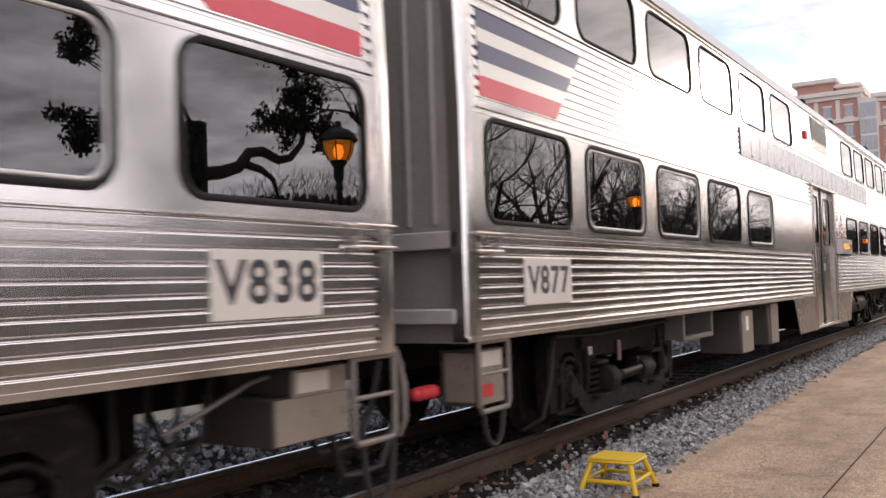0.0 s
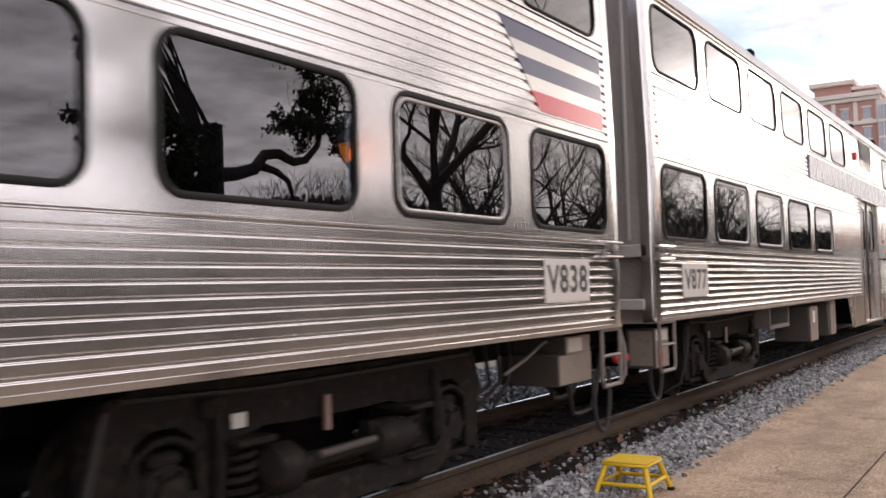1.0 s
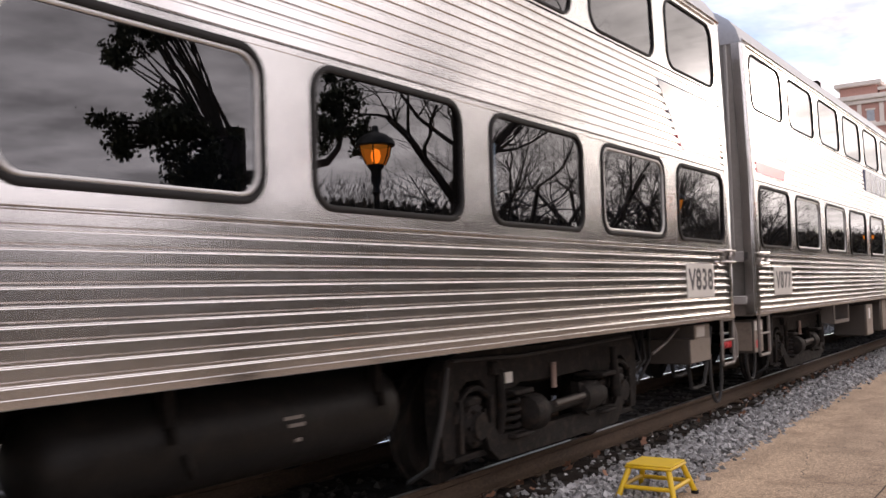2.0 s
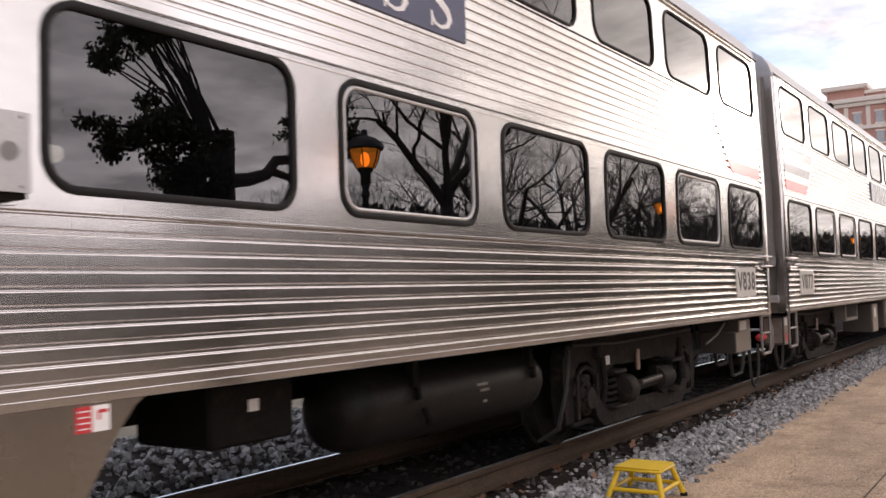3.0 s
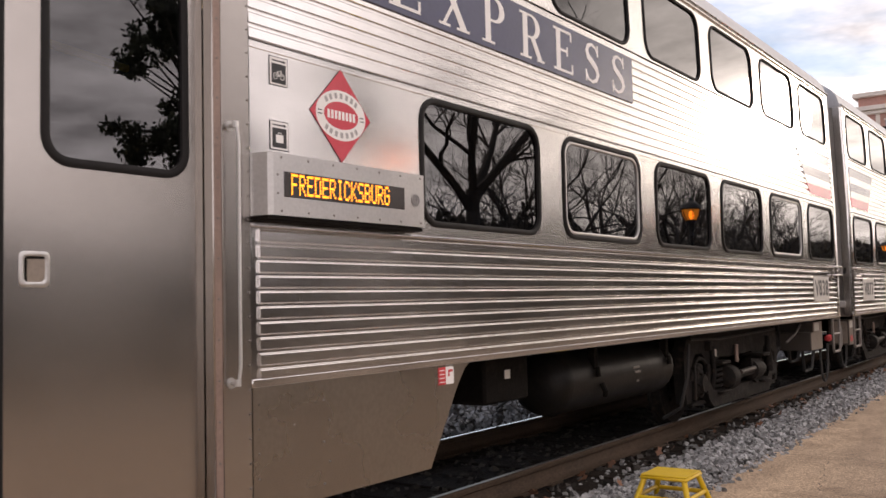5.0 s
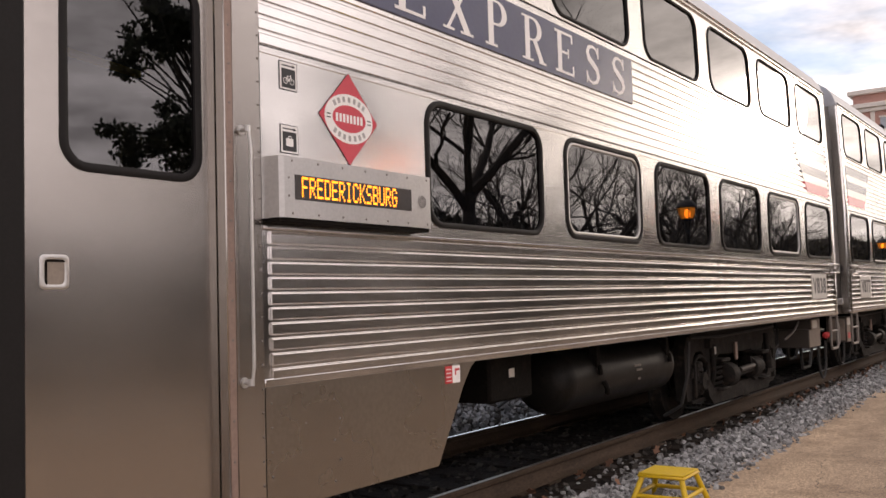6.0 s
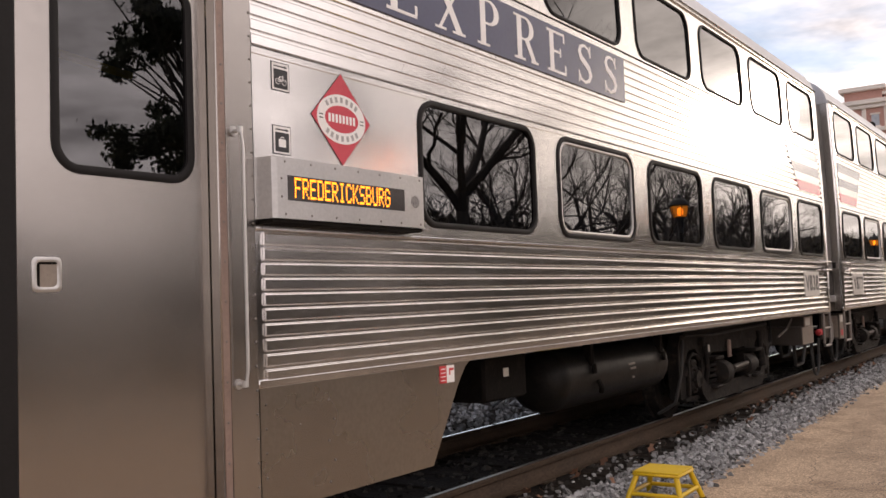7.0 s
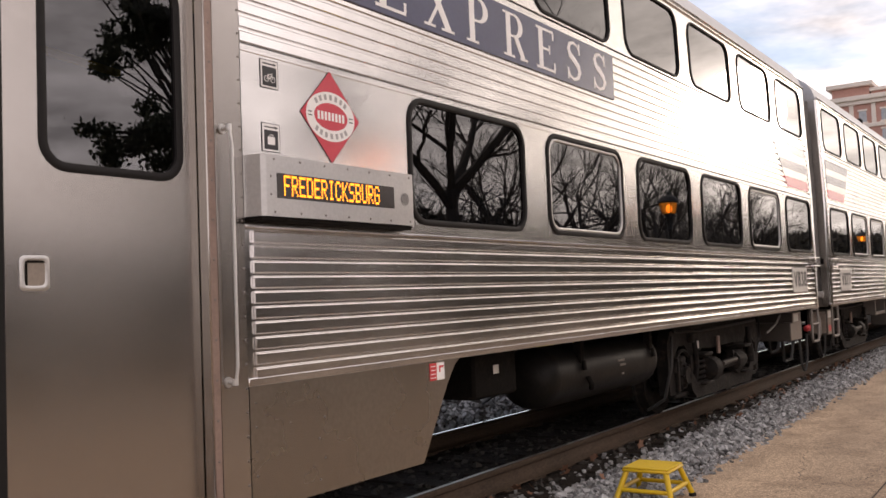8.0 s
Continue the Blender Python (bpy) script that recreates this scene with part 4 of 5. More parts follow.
def make_car(name, rear, number):
    car = empty(name, pose(TRACK_X, rear, 0), "stainless steel bilevel gallery passenger car with fluted sides", "train car", "cars of the train")
    # sides: lower ribs, window band, upper ribs, upper window band
    part("lower_ribs", flutes(0.17, DOOR0 - 0.33, 1.019, 10), LOW_FLUTE, car, "ribbed stainless lower side", 5)
    part("lower_ribs", flutes(14.005, LONG - 0.17, 1.019, 10), LOW_FLUTE, car, "ribbed stainless lower side", 5)
    for a, b in ((0.02, DOOR0 - 0.16), (POST1, LONG - 0.02)):
        part("backing_sheet", Shape().box(HALF - 0.035, HALF - 0.0145, a, b, 1.02, 1.74, 0.002), FLUTE, car)
        part("backing_sheet", Shape().box(HALF - 0.07, HALF - 0.045, a, b, 2.56, 3.44, 0.002), FLUTE, car)
    hole = lambda c, z0, z1: (c - (WIN_W if c > 12 else 1.39) / 2, c + (WIN_W if c > 12 else 1.39) / 2, z0, z1)
    lowr = [hole(c, 1.80, 2.525) for c in LOW_REAR]
    lowf = [hole(c, 1.80, 2.525) for c in LOW_FRONT]
    window_panels(car, "window_panel", 0.17, DOOR0 - 0.16, 1.722, 2.572, lowr, 0.15)
    window_panels(car, "window_panel", POST1, LONG - 0.17, 1.722, 2.572, lowf, 0.15)
    part("upper_ribs", flutes(0.17, DOOR0 - 0.163, 2.578, 12, 0.0702, 0.013, 0.0095), FLUTE, car, "ribbed stainless upper side", 5)
    part("upper_ribs", flutes(POST1 + 0.003, LONG - 0.17, 2.578, 12, 0.0702, 0.013, 0.0095), FLUTE, car, "ribbed stainless upper side", 5)
    part("upper_ribs", flutes(DOOR0 - 0.163, POST1 + 0.003, 2.9292, 7, 0.0702, 0.013, 0.0095), FLUTE, car, "ribbed stainless side over the doorway", 5)
    top = [hole(c, 3.45, 4.125) for c in TOP_REAR] + [hole(c, 3.45, 4.125) for c in reversed(TOP_FRONT)]
    window_panels(car, "upper_window_panel", 0.17, LONG - 0.17, 3.42, 4.20, top, 0.17)
    for h in lowr + lowf:
        window(car, *h, framed=round((h[0] + h[1]) / 2, 3) in FRAMED)
    for h in top:
        window(car, *h, r=0.17, lip=0.024)
    # seams and belt mouldings
    for z, d in ((1.725, 0.012), (2.545, 0.003), (3.425, 0.0015), (4.19, 0.02)):
        for a, b in ((0.17, DOOR0 - 0.16), (POST1, LONG - 0.17)) if z < 2.9 else ((0.17, LONG - 0.17),):
            part("belt_moulding", Shape().box(HALF - 0.01 - lean(z), HALF + d - lean(z), a, b, z - 0.007, z + 0.007, 0.003), STEEL, car)
    part("side_sill", Shape().box(HALF - 0.03, HALF + 0.002, 0.0, DOOR0 - 0.16, 0.995, 1.034, 0.004), FLUTE, car)
    part("side_sill", Shape().box(HALF - 0.03, HALF + 0.002, POST1, LONG, 0.995, 1.034, 0.004), FLUTE, car)
    # corner posts follow the lean, rounded outwards
    for a, b in ((0.0, 0.17), (LONG - 0.17, LONG)):
        s = Shape()
        zs = [1.0, 1.6, 2.57, 3.3, 4.2]
        for z in zs:
            x = HALF - lean(z)
            out = b if b == LONG else a
            inn = a if b == LONG else b
            d = 1 if b == LONG else -1
            s.v += [(x + 0.002, inn, z), (x + 0.004, out - d * 0.05, z), (x - 0.004, out - d * 0.02, z), (x - 0.025, out, z), (x - 0.12, out, z)]
        s.f = [(i * 5 + k, i * 5 + k + 1, (i + 1) * 5 + k + 1, (i + 1) * 5 + k) for i in range(len(zs) - 1) for k in range(4)]
        part("corner_post", s, STEEL, car, "smooth stainless corner post")
    # end walls: grey, with vertical ribs, over a recessed darker lower half
    for u, d in ((0.0, 1), (LONG, -1)):
        y0, y1 = sorted((u + d * 0.02, u + d * 0.07))
        wall = part("end_wall", Shape().box(-1.40, 1.44, y0, y1, 1.62, 4.24, 0.005), GREY_PAINT, car, "grey painted end wall with pressed ribs")
        for x in (-1.1, -0.8, 0.8, 1.07, 1.28):
            p0, p1 = sorted((u + d * 0.02, u - d * 0.005))
            part("rib", Shape().box(x - 0.018, x + 0.018, p0, p1, 1.78, 4.2, 0.008), GREY_RIB, wall)
        y0, y1 = sorted((u + d * 0.0, u + d * 0.10))
        part("buffer_beam", Shape().box(-1.44, 1.46, y0, y1, 1.62, 1.74, 0.01), GREY_RIB, wall, "pale grey cross beam")
        y0, y1 = sorted((u + d * 0.14, u + d * 0.19))
        part("lower_end_wall", Shape().box(-1.44, 1.44, y0, y1, 0.98, 1.62, 0.005), GREY_PAINT, wall)
        y0, y1 = sorted((u - d * 0.02, u + d * 0.14))
        part("end_sill", Shape().box(-1.44, 1.42, y0, y1, 1.12, 1.22, 0.01), GREY_RIB, wall)
        y0, y1 = sorted((u - d * 0.36, u + d * 0.02))
        part("gangway", Shape().box(-0.55, 0.55, y0, y1, 1.15, 3.3, 0.03), RUBBER, car, "black folding gangway")
    # roof
    s = Shape()
    arc = []
    for k in range(17):
        a = math.pi * k / 16
        arc.append((1.445 * math.cos(a) if 0 < k < 16 else 1.47 * math.cos(a), 4.20 + 0.62 * math.sin(a) ** 0.8 if 0 < k < 16 else 4.2))
    for y in (0.0, LONG):
        s.v += [(x, y, z) for x, z in arc]
    s.f = [(k, k + 1, 17 + k + 1, 17 + k) for k in range(16)] + [tuple(range(17)), tuple(range(17, 34))]
    part("roof", s, ROOF_PAINT, car, "curved stainless roof", 50)
    s = Shape().tube([(HALF - 0.05, 0.03, 4.235), (HALF - 0.05, LONG - 0.03, 4.235)], 0.018, 8)
    part("rain_gutter", s, STEEL, car)
    for u in (4.6, 12.36, 15.19, 20.0):
        s = Shape().box(1.22, 1.36, u - 0.07, u + 0.07, 4.40, 4.56, 0.03)
        part("roof_fitting", s, UNDER, car, "small dark roof fitting")
    # far side, floor and underframe
    s = Shape().box(-HALF, -HALF + 0.03, 0, LONG, 1.0, 4.2, 0.003)
    part("far_side", s, FLUTE, car, "far stainless side")
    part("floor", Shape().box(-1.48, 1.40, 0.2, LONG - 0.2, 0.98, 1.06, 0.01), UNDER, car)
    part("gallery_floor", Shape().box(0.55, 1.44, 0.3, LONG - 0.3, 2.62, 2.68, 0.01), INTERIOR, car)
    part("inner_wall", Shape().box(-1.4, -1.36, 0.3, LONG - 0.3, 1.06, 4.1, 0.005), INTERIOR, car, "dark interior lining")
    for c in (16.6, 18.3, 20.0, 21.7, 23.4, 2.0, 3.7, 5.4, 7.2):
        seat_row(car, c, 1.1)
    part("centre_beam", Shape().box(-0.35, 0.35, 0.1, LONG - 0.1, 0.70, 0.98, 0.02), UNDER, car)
    # doorway
    for a, b in ((DOOR0 - 0.16, DOOR0), (DOOR1, POST1)):
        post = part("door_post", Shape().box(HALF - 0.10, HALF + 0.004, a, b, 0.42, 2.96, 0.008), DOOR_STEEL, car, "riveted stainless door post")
        edge, out = (a, 1) if a > DOOR0 else (b, -1)
        y = edge + out * 0.02
        part("wear_strip", Shape().box(HALF + 0.004, HALF + 0.010, y - 0.020, y + 0.020, 0.45, 2.9, 0.002), WEAR, post, "brown weathered edge strip")
        part("raised_edge", Shape().box(HALF + 0.0045, HALF + 0.008, min(edge + out * 0.045, edge + out * 0.062), max(edge + out * 0.045, edge + out * 0.062), 0.45, 2.9, 0.0015), DOOR_STEEL, post)
        for k in range(14):
            rivet(post, HALF + 0.010, y, 0.52 + k * 0.175)
        for k in range(22):
            rivet(post, HALF + 0.004, (b if out > 0 else a) - out * 0.018, 0.56 + k * 0.108)
    part("door_header", Shape().box(HALF - 0.1, HALF + 0.03, DOOR0 - 0.25, DOOR1 + 0.25, 2.92, 2.955, 0.006), DOOR_STEEL, car)
    door_leaf(car, 12.84, DOOR1 - 0.005, 12.955)
    door_leaf(car, DOOR0 + 0.005, 12.66, None)
    part("door_seal", Shape().box(HALF - 0.10, HALF - 0.05, 12.66, 12.84, 0.5, 2.92, 0.01), RUBBER, car, "black rubber meeting edge of the doors")
    part("door_sill", Shape().box(HALF - 0.2, HALF + 0.01, DOOR0, DOOR1, 0.44, 0.49, 0.006), STEEL, car)
    s = Shape()
    s.tube([(HALF + 0.055, 13.822, 1.03), (HALF + 0.06, 13.83, 1.10), (HALF + 0.06, 13.83, 2.08), (HALF + 0.055, 13.822, 2.15)], 0.0075, 8)
    for z in (1.03, 2.155):
        s.tube([(HALF, 13.822, z), (HALF + 0.06, 13.822, z)], 0.010, 8)
        s.tube([(HALF, 13.822, z), (HALF + 0.012, 13.822, z)], 0.024, 10)
        s.tube([(HALF + 0.05, 13.822, z - 0.012), (HALF + 0.05, 13.822, z + 0.016)], 0.014, 8)
    part("grab_rail", s, BOX_STEEL, car, "upright bright grab rail")
    part("grab_pole", Shape().tube([(0.9, 13.2, 1.06), (0.9, 13.2, 3.0)], 0.02, 8).tube([(0.9, 13.2, 2.55), (0.9, 13.75, 2.5)], 0.02, 8), YELLOW, car, "yellow grab pole inside the doorway")
    # added glowing panel above the window top, unseen, lights the yellow pole
    part("pole_fill_panel", Shape().box(0.1, 0.5, 13.0, 13.4, 2.94, 2.97, 0.008), POLE_FILL, car, "unseen glowing panel added to light the yellow pole")
    part("aisle_lamp", Shape().box(0.45, 0.55, 15.80, 15.98, 2.08, 2.16, 0.02), AISLE_LAMP, car, "small pale lamp inside the car")
    # stepwell skirt below the sill
    for flip in (1, -1):
        c = 12.79
        edge = [(1.165, 1.018), (3.0, 1.018), (3.0, 0.998), (2.89, 0.995), (2.84, 0.965), (2.79, 0.905), (2.75, 0.853), (2.485, 0.432), (1.165, 0.432)]
        s = Shape().prism([(c + flip * a, z) for a, z in edge], 0, HALF - 0.012, HALF - 0.002)
        sk = part("stepwell_skirt", s, SKIRT_STEEL, car, "dusty stainless stepwell skirt with a slanted end")
        for k in range(14):
            rivet(sk, HALF - 0.002, c + flip * (1.2 + k * 0.115), 1.005)
        for k in range(5):
            rivet(sk, HALF - 0.002, c + flip * 1.2, 0.48 + k * 0.11)
            rivet(sk, HALF - 0.002, c + flip * (1.62 + 0.04 * (k % 2)), 0.5 + k * 0.1)
    part("stepwell", Shape().box(-0.6, HALF - 0.2, DOOR0 - 0.1, DOOR1 + 0.1, 0.44, 1.0, 0.02), UNDER, car)
    part("notice", Shape().box(HALF - 0.002, HALF + 0.0005, 15.36, 15.43, 0.885, 0.985, 0.0005), RED_PAINT, car, "red and white notice sticker")
    s = Shape().box(HALF - 0.002, HALF + 0.0005, 15.432, 15.51, 0.885, 0.985, 0.0005)
    nt = part("notice_text", s, WHITE, car, "white half of the notice")
    part("notice_mark", Shape().box(HALF, HALF + 0.002, 15.455, 15.50, 0.955, 0.968, 0.0004).box(HALF, HALF + 0.002, 15.455, 15.467, 0.93, 0.956, 0.0004), RED_PAINT, nt)
    s = Shape()
    for k in range(4):
        s.box(HALF, HALF + 0.0016, 15.37, 15.42, 0.898 + k * 0.022, 0.903 + k * 0.022, 0.0004)
    part("notice_bars", s, WHITE, nt)
    led_sign(car, 13.962, 15.13, 1.768, 2.052)
    diamond(car, 14.565, 2.312)
    pictogram(car, 14.072, 14.192, 2.388, 2.526, "bicycle")
    pictogram(car, 14.072, 14.192, 2.084, 2.222, "luggage")
    # letterboard over the upper ribs
    lb = part("letterboard", Shape().box(HALF - 0.03, HALF - 0.001, 7.1, 18.2, 2.965, 3.345, 0.003), DECAL_BLUE, car, "dark blue letterboard with white capitals")
    for k, ch in enumerate("EXPRESS"):
        letter = part("letter", serif_letter(ch, 0.31, 0.385), WHITE, lb)
        letter.location = (HALF - 0.001, 15.13 + k * 0.467, 3.155)
    for k in range(15):
        if k != 8:
            s = Shape()
            c = 7.66 + k * 0.467
            s.box(HALF - 0.001, HALF + 0.001, c - 0.03, c + 0.03, 3.0, 3.305, 0.0005)
            s.box(HALF - 0.001, HALF + 0.001, c - 0.09, c + 0.09, 3.0, 3.03, 0.0005)
            part("lettering_bar", s, WHITE, lb, "plain white bar")
    part("louvre", Shape().box(HALF - 0.052, HALF - 0.038, 12.1, 13.6, 3.62, 4.19, 0.004), UNDER, car, "louvred air intake")
    s = Shape()
    for k in range(11):
        z = 3.64 + k * 0.050
        s.prism([(HALF - 0.044, z + 0.026), (HALF - 0.016, z), (HALF - 0.016, z + 0.006), (HALF - 0.044, z + 0.034)], 1, 12.1, 13.6)
    part("louvre_slats", s, STEEL, car)
    part("marker_lamp", Shape().box(HALF - 0.045, HALF + 0.01, 11.42, 11.56, 3.70, 3.86, 0.02), RED_PAINT, car, "small dark red marker lamp")
    stripes(car, 0.25, 2.0, 1.46)
    stripes(car, LONG - 0.26, LONG - 1.96, LONG - 1.41)
    # number boards
    for u0, u1, z0, z1 in ((23.815, 24.58, 1.242, 1.573), (0.815, 1.615, 1.213, 1.56)):
        board = part("number_board", Shape().box(HALF - 0.01, HALF + 0.008, u0, u1, z0, z1, 0.003), PLATE, car, "white board with dark car number")
        at = (u0 + u1) / 2 - 0.29 * 1.06 * (0.62 + 3 * 0.56) / 2
        for ch in number:
            step = 0.29 * 1.06 * (0.62 if ch == "V" else 0.56)
            lettering("numeral", ch, 0.29, INK, board, (HALF + 0.0085, at + step / 2, (z0 + z1) / 2), wide=1.06, bold=0.006)
            at += step
    # ends: steps, grab bars, equipment boxes, hoses, coupler
    ladder(car, LONG - 0.40, LONG + 0.02)
    ladder(car, 0.145, 0.60)
    end_grab(car, LONG - 0.42, 1)
    end_grab(car, 0.42, -1)
    # dark body, tan front plates: shaded sides and lit face set by colour
    box_ob = part("end_equipment_box", Shape().box(0.75, 1.29, LONG - 0.80, LONG - 0.17, 0.55, 0.81, 0.012).box(0.80, 1.29, LONG - 0.66, LONG - 0.19, 0.80, 0.95, 0.012), BOX_DARK, car, "tan-brown steel equipment box")
    part("cover", Shape().box(1.29, 1.298, LONG - 0.79, LONG - 0.18, 0.56, 0.80, 0.004), TAN_BOX, box_ob, "tan front plate, the box's lit face")
    part("upper_cover", Shape().box(1.29, 1.297, LONG - 0.655, LONG - 0.195, 0.802, 0.945, 0.002), TAN_BOX, box_ob, "tan upper front plate, the box's lit face")
    part("pale_patch", Shape().box(1.297, 1.301, LONG - 0.62, LONG - 0.36, 0.82, 0.93, 0.002), PLATE, box_ob, "paler plate")
    part("vertical_rod", Shape().tube([(HALF - 0.06, LONG + 0.075, 1.0), (HALF - 0.03, LONG + 0.10, 0.80), (HALF - 0.03, LONG + 0.10, 0.60), (HALF - 0.06, LONG + 0.08, 0.50)], [0.013, 0.02, 0.02, 0.013], 8), LADDER, car, "bent grey uncoupling rod")
    # same split here: shade in the body colour, tan on the lit front
    box_ob = part("end_equipment_box", Shape().box(1.08, 1.38, 0.32, 0.70, 0.53, 0.93, 0.012), BOX_DARK, car, "tan steel equipment box")
    part("cover", Shape().box(1.38, 1.386, 0.33, 0.69, 0.54, 0.92, 0.003), TAN_BOX, box_ob, "tan front plate, the box's lit face")
    part("side_cover", Shape().box(1.12, 1.36, 0.312, 0.322, 0.56, 0.90, 0.004), TAN_BOX, box_ob, "tan end plate")
    part("pale_patch", Shape().box(1.386, 1.390, 0.35, 0.66, 0.80, 0.905, 0.001), PLATE, box_ob, "paler plate")
    part("warning_sticker", Shape().box(1.386, 1.389, 0.38, 0.53, 0.59, 0.68, 0.0005), RED_PAINT, box_ob, "faded red sticker")
    for u, d in ((LONG, 1), (0.0, -1)):
        s = Shape()
        s.box(-0.12, 0.12, min(u - d * 0.6, u + d * 0.25), max(u - d * 0.6, u + d * 0.25), 0.74, 0.98, 0.03)
        s.box(-0.2, 0.2, min(u + d * 0.2, u + d * 0.42), max(u + d * 0.2, u + d * 0.42), 0.70, 1.0, 0.05)
        part("coupler", s, UNDER, car, "dark knuckle coupler")
        for x, sag in ((0.75, 0.15), (0.95, 0.28), (-0.7, 0.2)):
            s = Shape().tube([(x, u - d * 0.05, 0.86), (x, u + d * 0.06, 0.6 - sag * 0.3), (x - 0.02, u + d * 0.2, 0.48 - sag), (x - 0.04, u + d * 0.40, 0.46 - sag)], 0.024, 8)
            part("air_hose", s, HOSE, car, "black rubber air hose")
    s = Shape().tube([(1.1, LONG - 0.55, 0.92), (1.15, LONG - 0.8, 0.90), (1.18, LONG - 1.15, 0.80), (1.12, LONG - 1.38, 0.70)], 0.014, 8)
    part("conduit", s, HOSE_PALE, car, "pale bent conduit")
    part("under_equipment", Shape().box(-0.3, 0.45, LONG - 1.95, LONG - 0.95, 0.42, 0.97, 0.04).box(0.45, 0.62, LONG - 1.75, LONG - 1.45, 0.5, 0.8, 0.03).tube([(0.5, LONG - 1.2, 0.9), (0.56, LONG - 1.2, 0.55)], 0.07, 10), UNDER, car, "underfloor equipment, grime and shade in its colour")
    for k in range(5):
        s = Shape()
        a = LONG - 0.8 - k * 0.22
        s.tube([(0.85, a, 0.95), (0.9 + 0.04 * k, a - 0.12, 0.62), (0.85, a - 0.34, 0.38 + 0.05 * (k % 3)), (0.8, a - 0.6, 0.55)], 0.018, 6)
        part("under_cable", s, HOSE, car)
    # loop of hose hanging by the corner step
    for x, c, w, top, low in ((1.22, LONG + 0.20, 0.13, 0.60, 0.06), (1.15, 0.95, 0.12, 0.62, 0.16)):
        pts = [(x - 0.02 * math.cos(a), c - w * math.cos(a), top - (top - low) * math.sin(a) ** 0.6) for a in np.linspace(0.0, math.pi, 17)]
        part("hose_loop", Shape().tube(pts, 0.020, 8), HOSE, car, "hanging rubber hose loop")
    truck(car, LONG - 3.35)
    truck(car, 3.68)
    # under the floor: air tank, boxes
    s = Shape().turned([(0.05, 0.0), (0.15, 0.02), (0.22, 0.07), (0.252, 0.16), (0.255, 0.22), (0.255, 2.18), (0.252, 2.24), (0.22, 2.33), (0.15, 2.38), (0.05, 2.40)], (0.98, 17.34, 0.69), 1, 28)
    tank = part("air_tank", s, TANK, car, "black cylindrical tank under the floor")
    for u in (17.95, 19.45):
        s = Shape().box(1.16, 1.23, u - 0.03, u + 0.03, 0.78, 1.0, 0.006).tube([(1.24, u, 0.80), (1.25, u, 0.72)], 0.02, 8)
        part("tank_hanger", s, UNDER, tank)
    part("drain_valve", Shape().tube([(1.24, 18.02, 0.66), (1.27, 18.02, 0.60), (1.25, 18.05, 0.56)], 0.022, 8), UNDER, tank)
    for z, a, b in ((0.74, 18.66, 18.80), (0.70, 18.69, 18.81), (0.62, 18.74, 18.79)):
        d = math.sqrt(max(0.0, 0.256 ** 2 - (z - 0.69) ** 2))
        part("stencil_bar", Shape().box(0.98 + d - 0.004, 0.98 + d + 0.003, a, b, z - 0.009, z + 0.009, 0.001), LADDER, tank, "small pale stencil bar")
    part("battery_box", Shape().box(0.7, 1.25, 16.25, 16.83, 0.66, 0.98, 0.02), UNDER, car, "black equipment box")
    part("small_plate", Shape().box(1.25, 1.254, 16.50, 16.57, 0.82, 0.88, 0.001), PLATE, car)
    # both boxes: side shade put into the body colour, lit front in tan
    part("cover", Shape().box(1.402, 1.415, 7.18, 7.74, 0.37, 0.92, 0.01), TAN_BOX, part("electric_box", Shape().box(0.85, 1.40, 7.15, 7.75, 0.36, 0.93, 0.02), BOX_DARK, car, "electrical box, sides coloured dark as in shade, pale front"), "pale tan front, the box's lit face")
    part("cover", Shape().box(1.382, 1.395, 8.88, 9.34, 0.38, 0.97, 0.01), TAN_BOX, part("electric_box", Shape().box(0.85, 1.38, 8.75, 9.35, 0.37, 0.98, 0.02), BOX_DARK, car, "electrical box, sides coloured dark as in shade, pale front"), "pale tan front, the box's lit face")
    part("label_sticker", Shape().box(1.415, 1.417, 7.36, 7.5, 0.66, 0.85, 0.001), WHITE, car)
    part("hanger_frame", Shape().box(0.5, 1.3, 5.1, 5.16, 0.68, 0.98, 0.01).box(0.5, 1.3, 6.2, 6.26, 0.68, 0.98, 0.01).box(1.2, 1.3, 5.1, 6.26, 0.66, 0.72, 0.01), LADDER, car)
    return car


front_car = make_car("passenger_car", 5.18, "V877")
rear_car = make_car("passenger_car", 4.37 - LONG, "V838")
part("coupler_cover", Shape().turned([(0.02, 0.0), (0.045, 0.02), (0.05, 0.08), (0.035, 0.13), (0.05, 0.16), (0.045, 0.26), (0.02, 0.28)], (1.16, -0.14, 0.66), 1, 12), RED_PAINT, front_car, "red jumper cable cover")


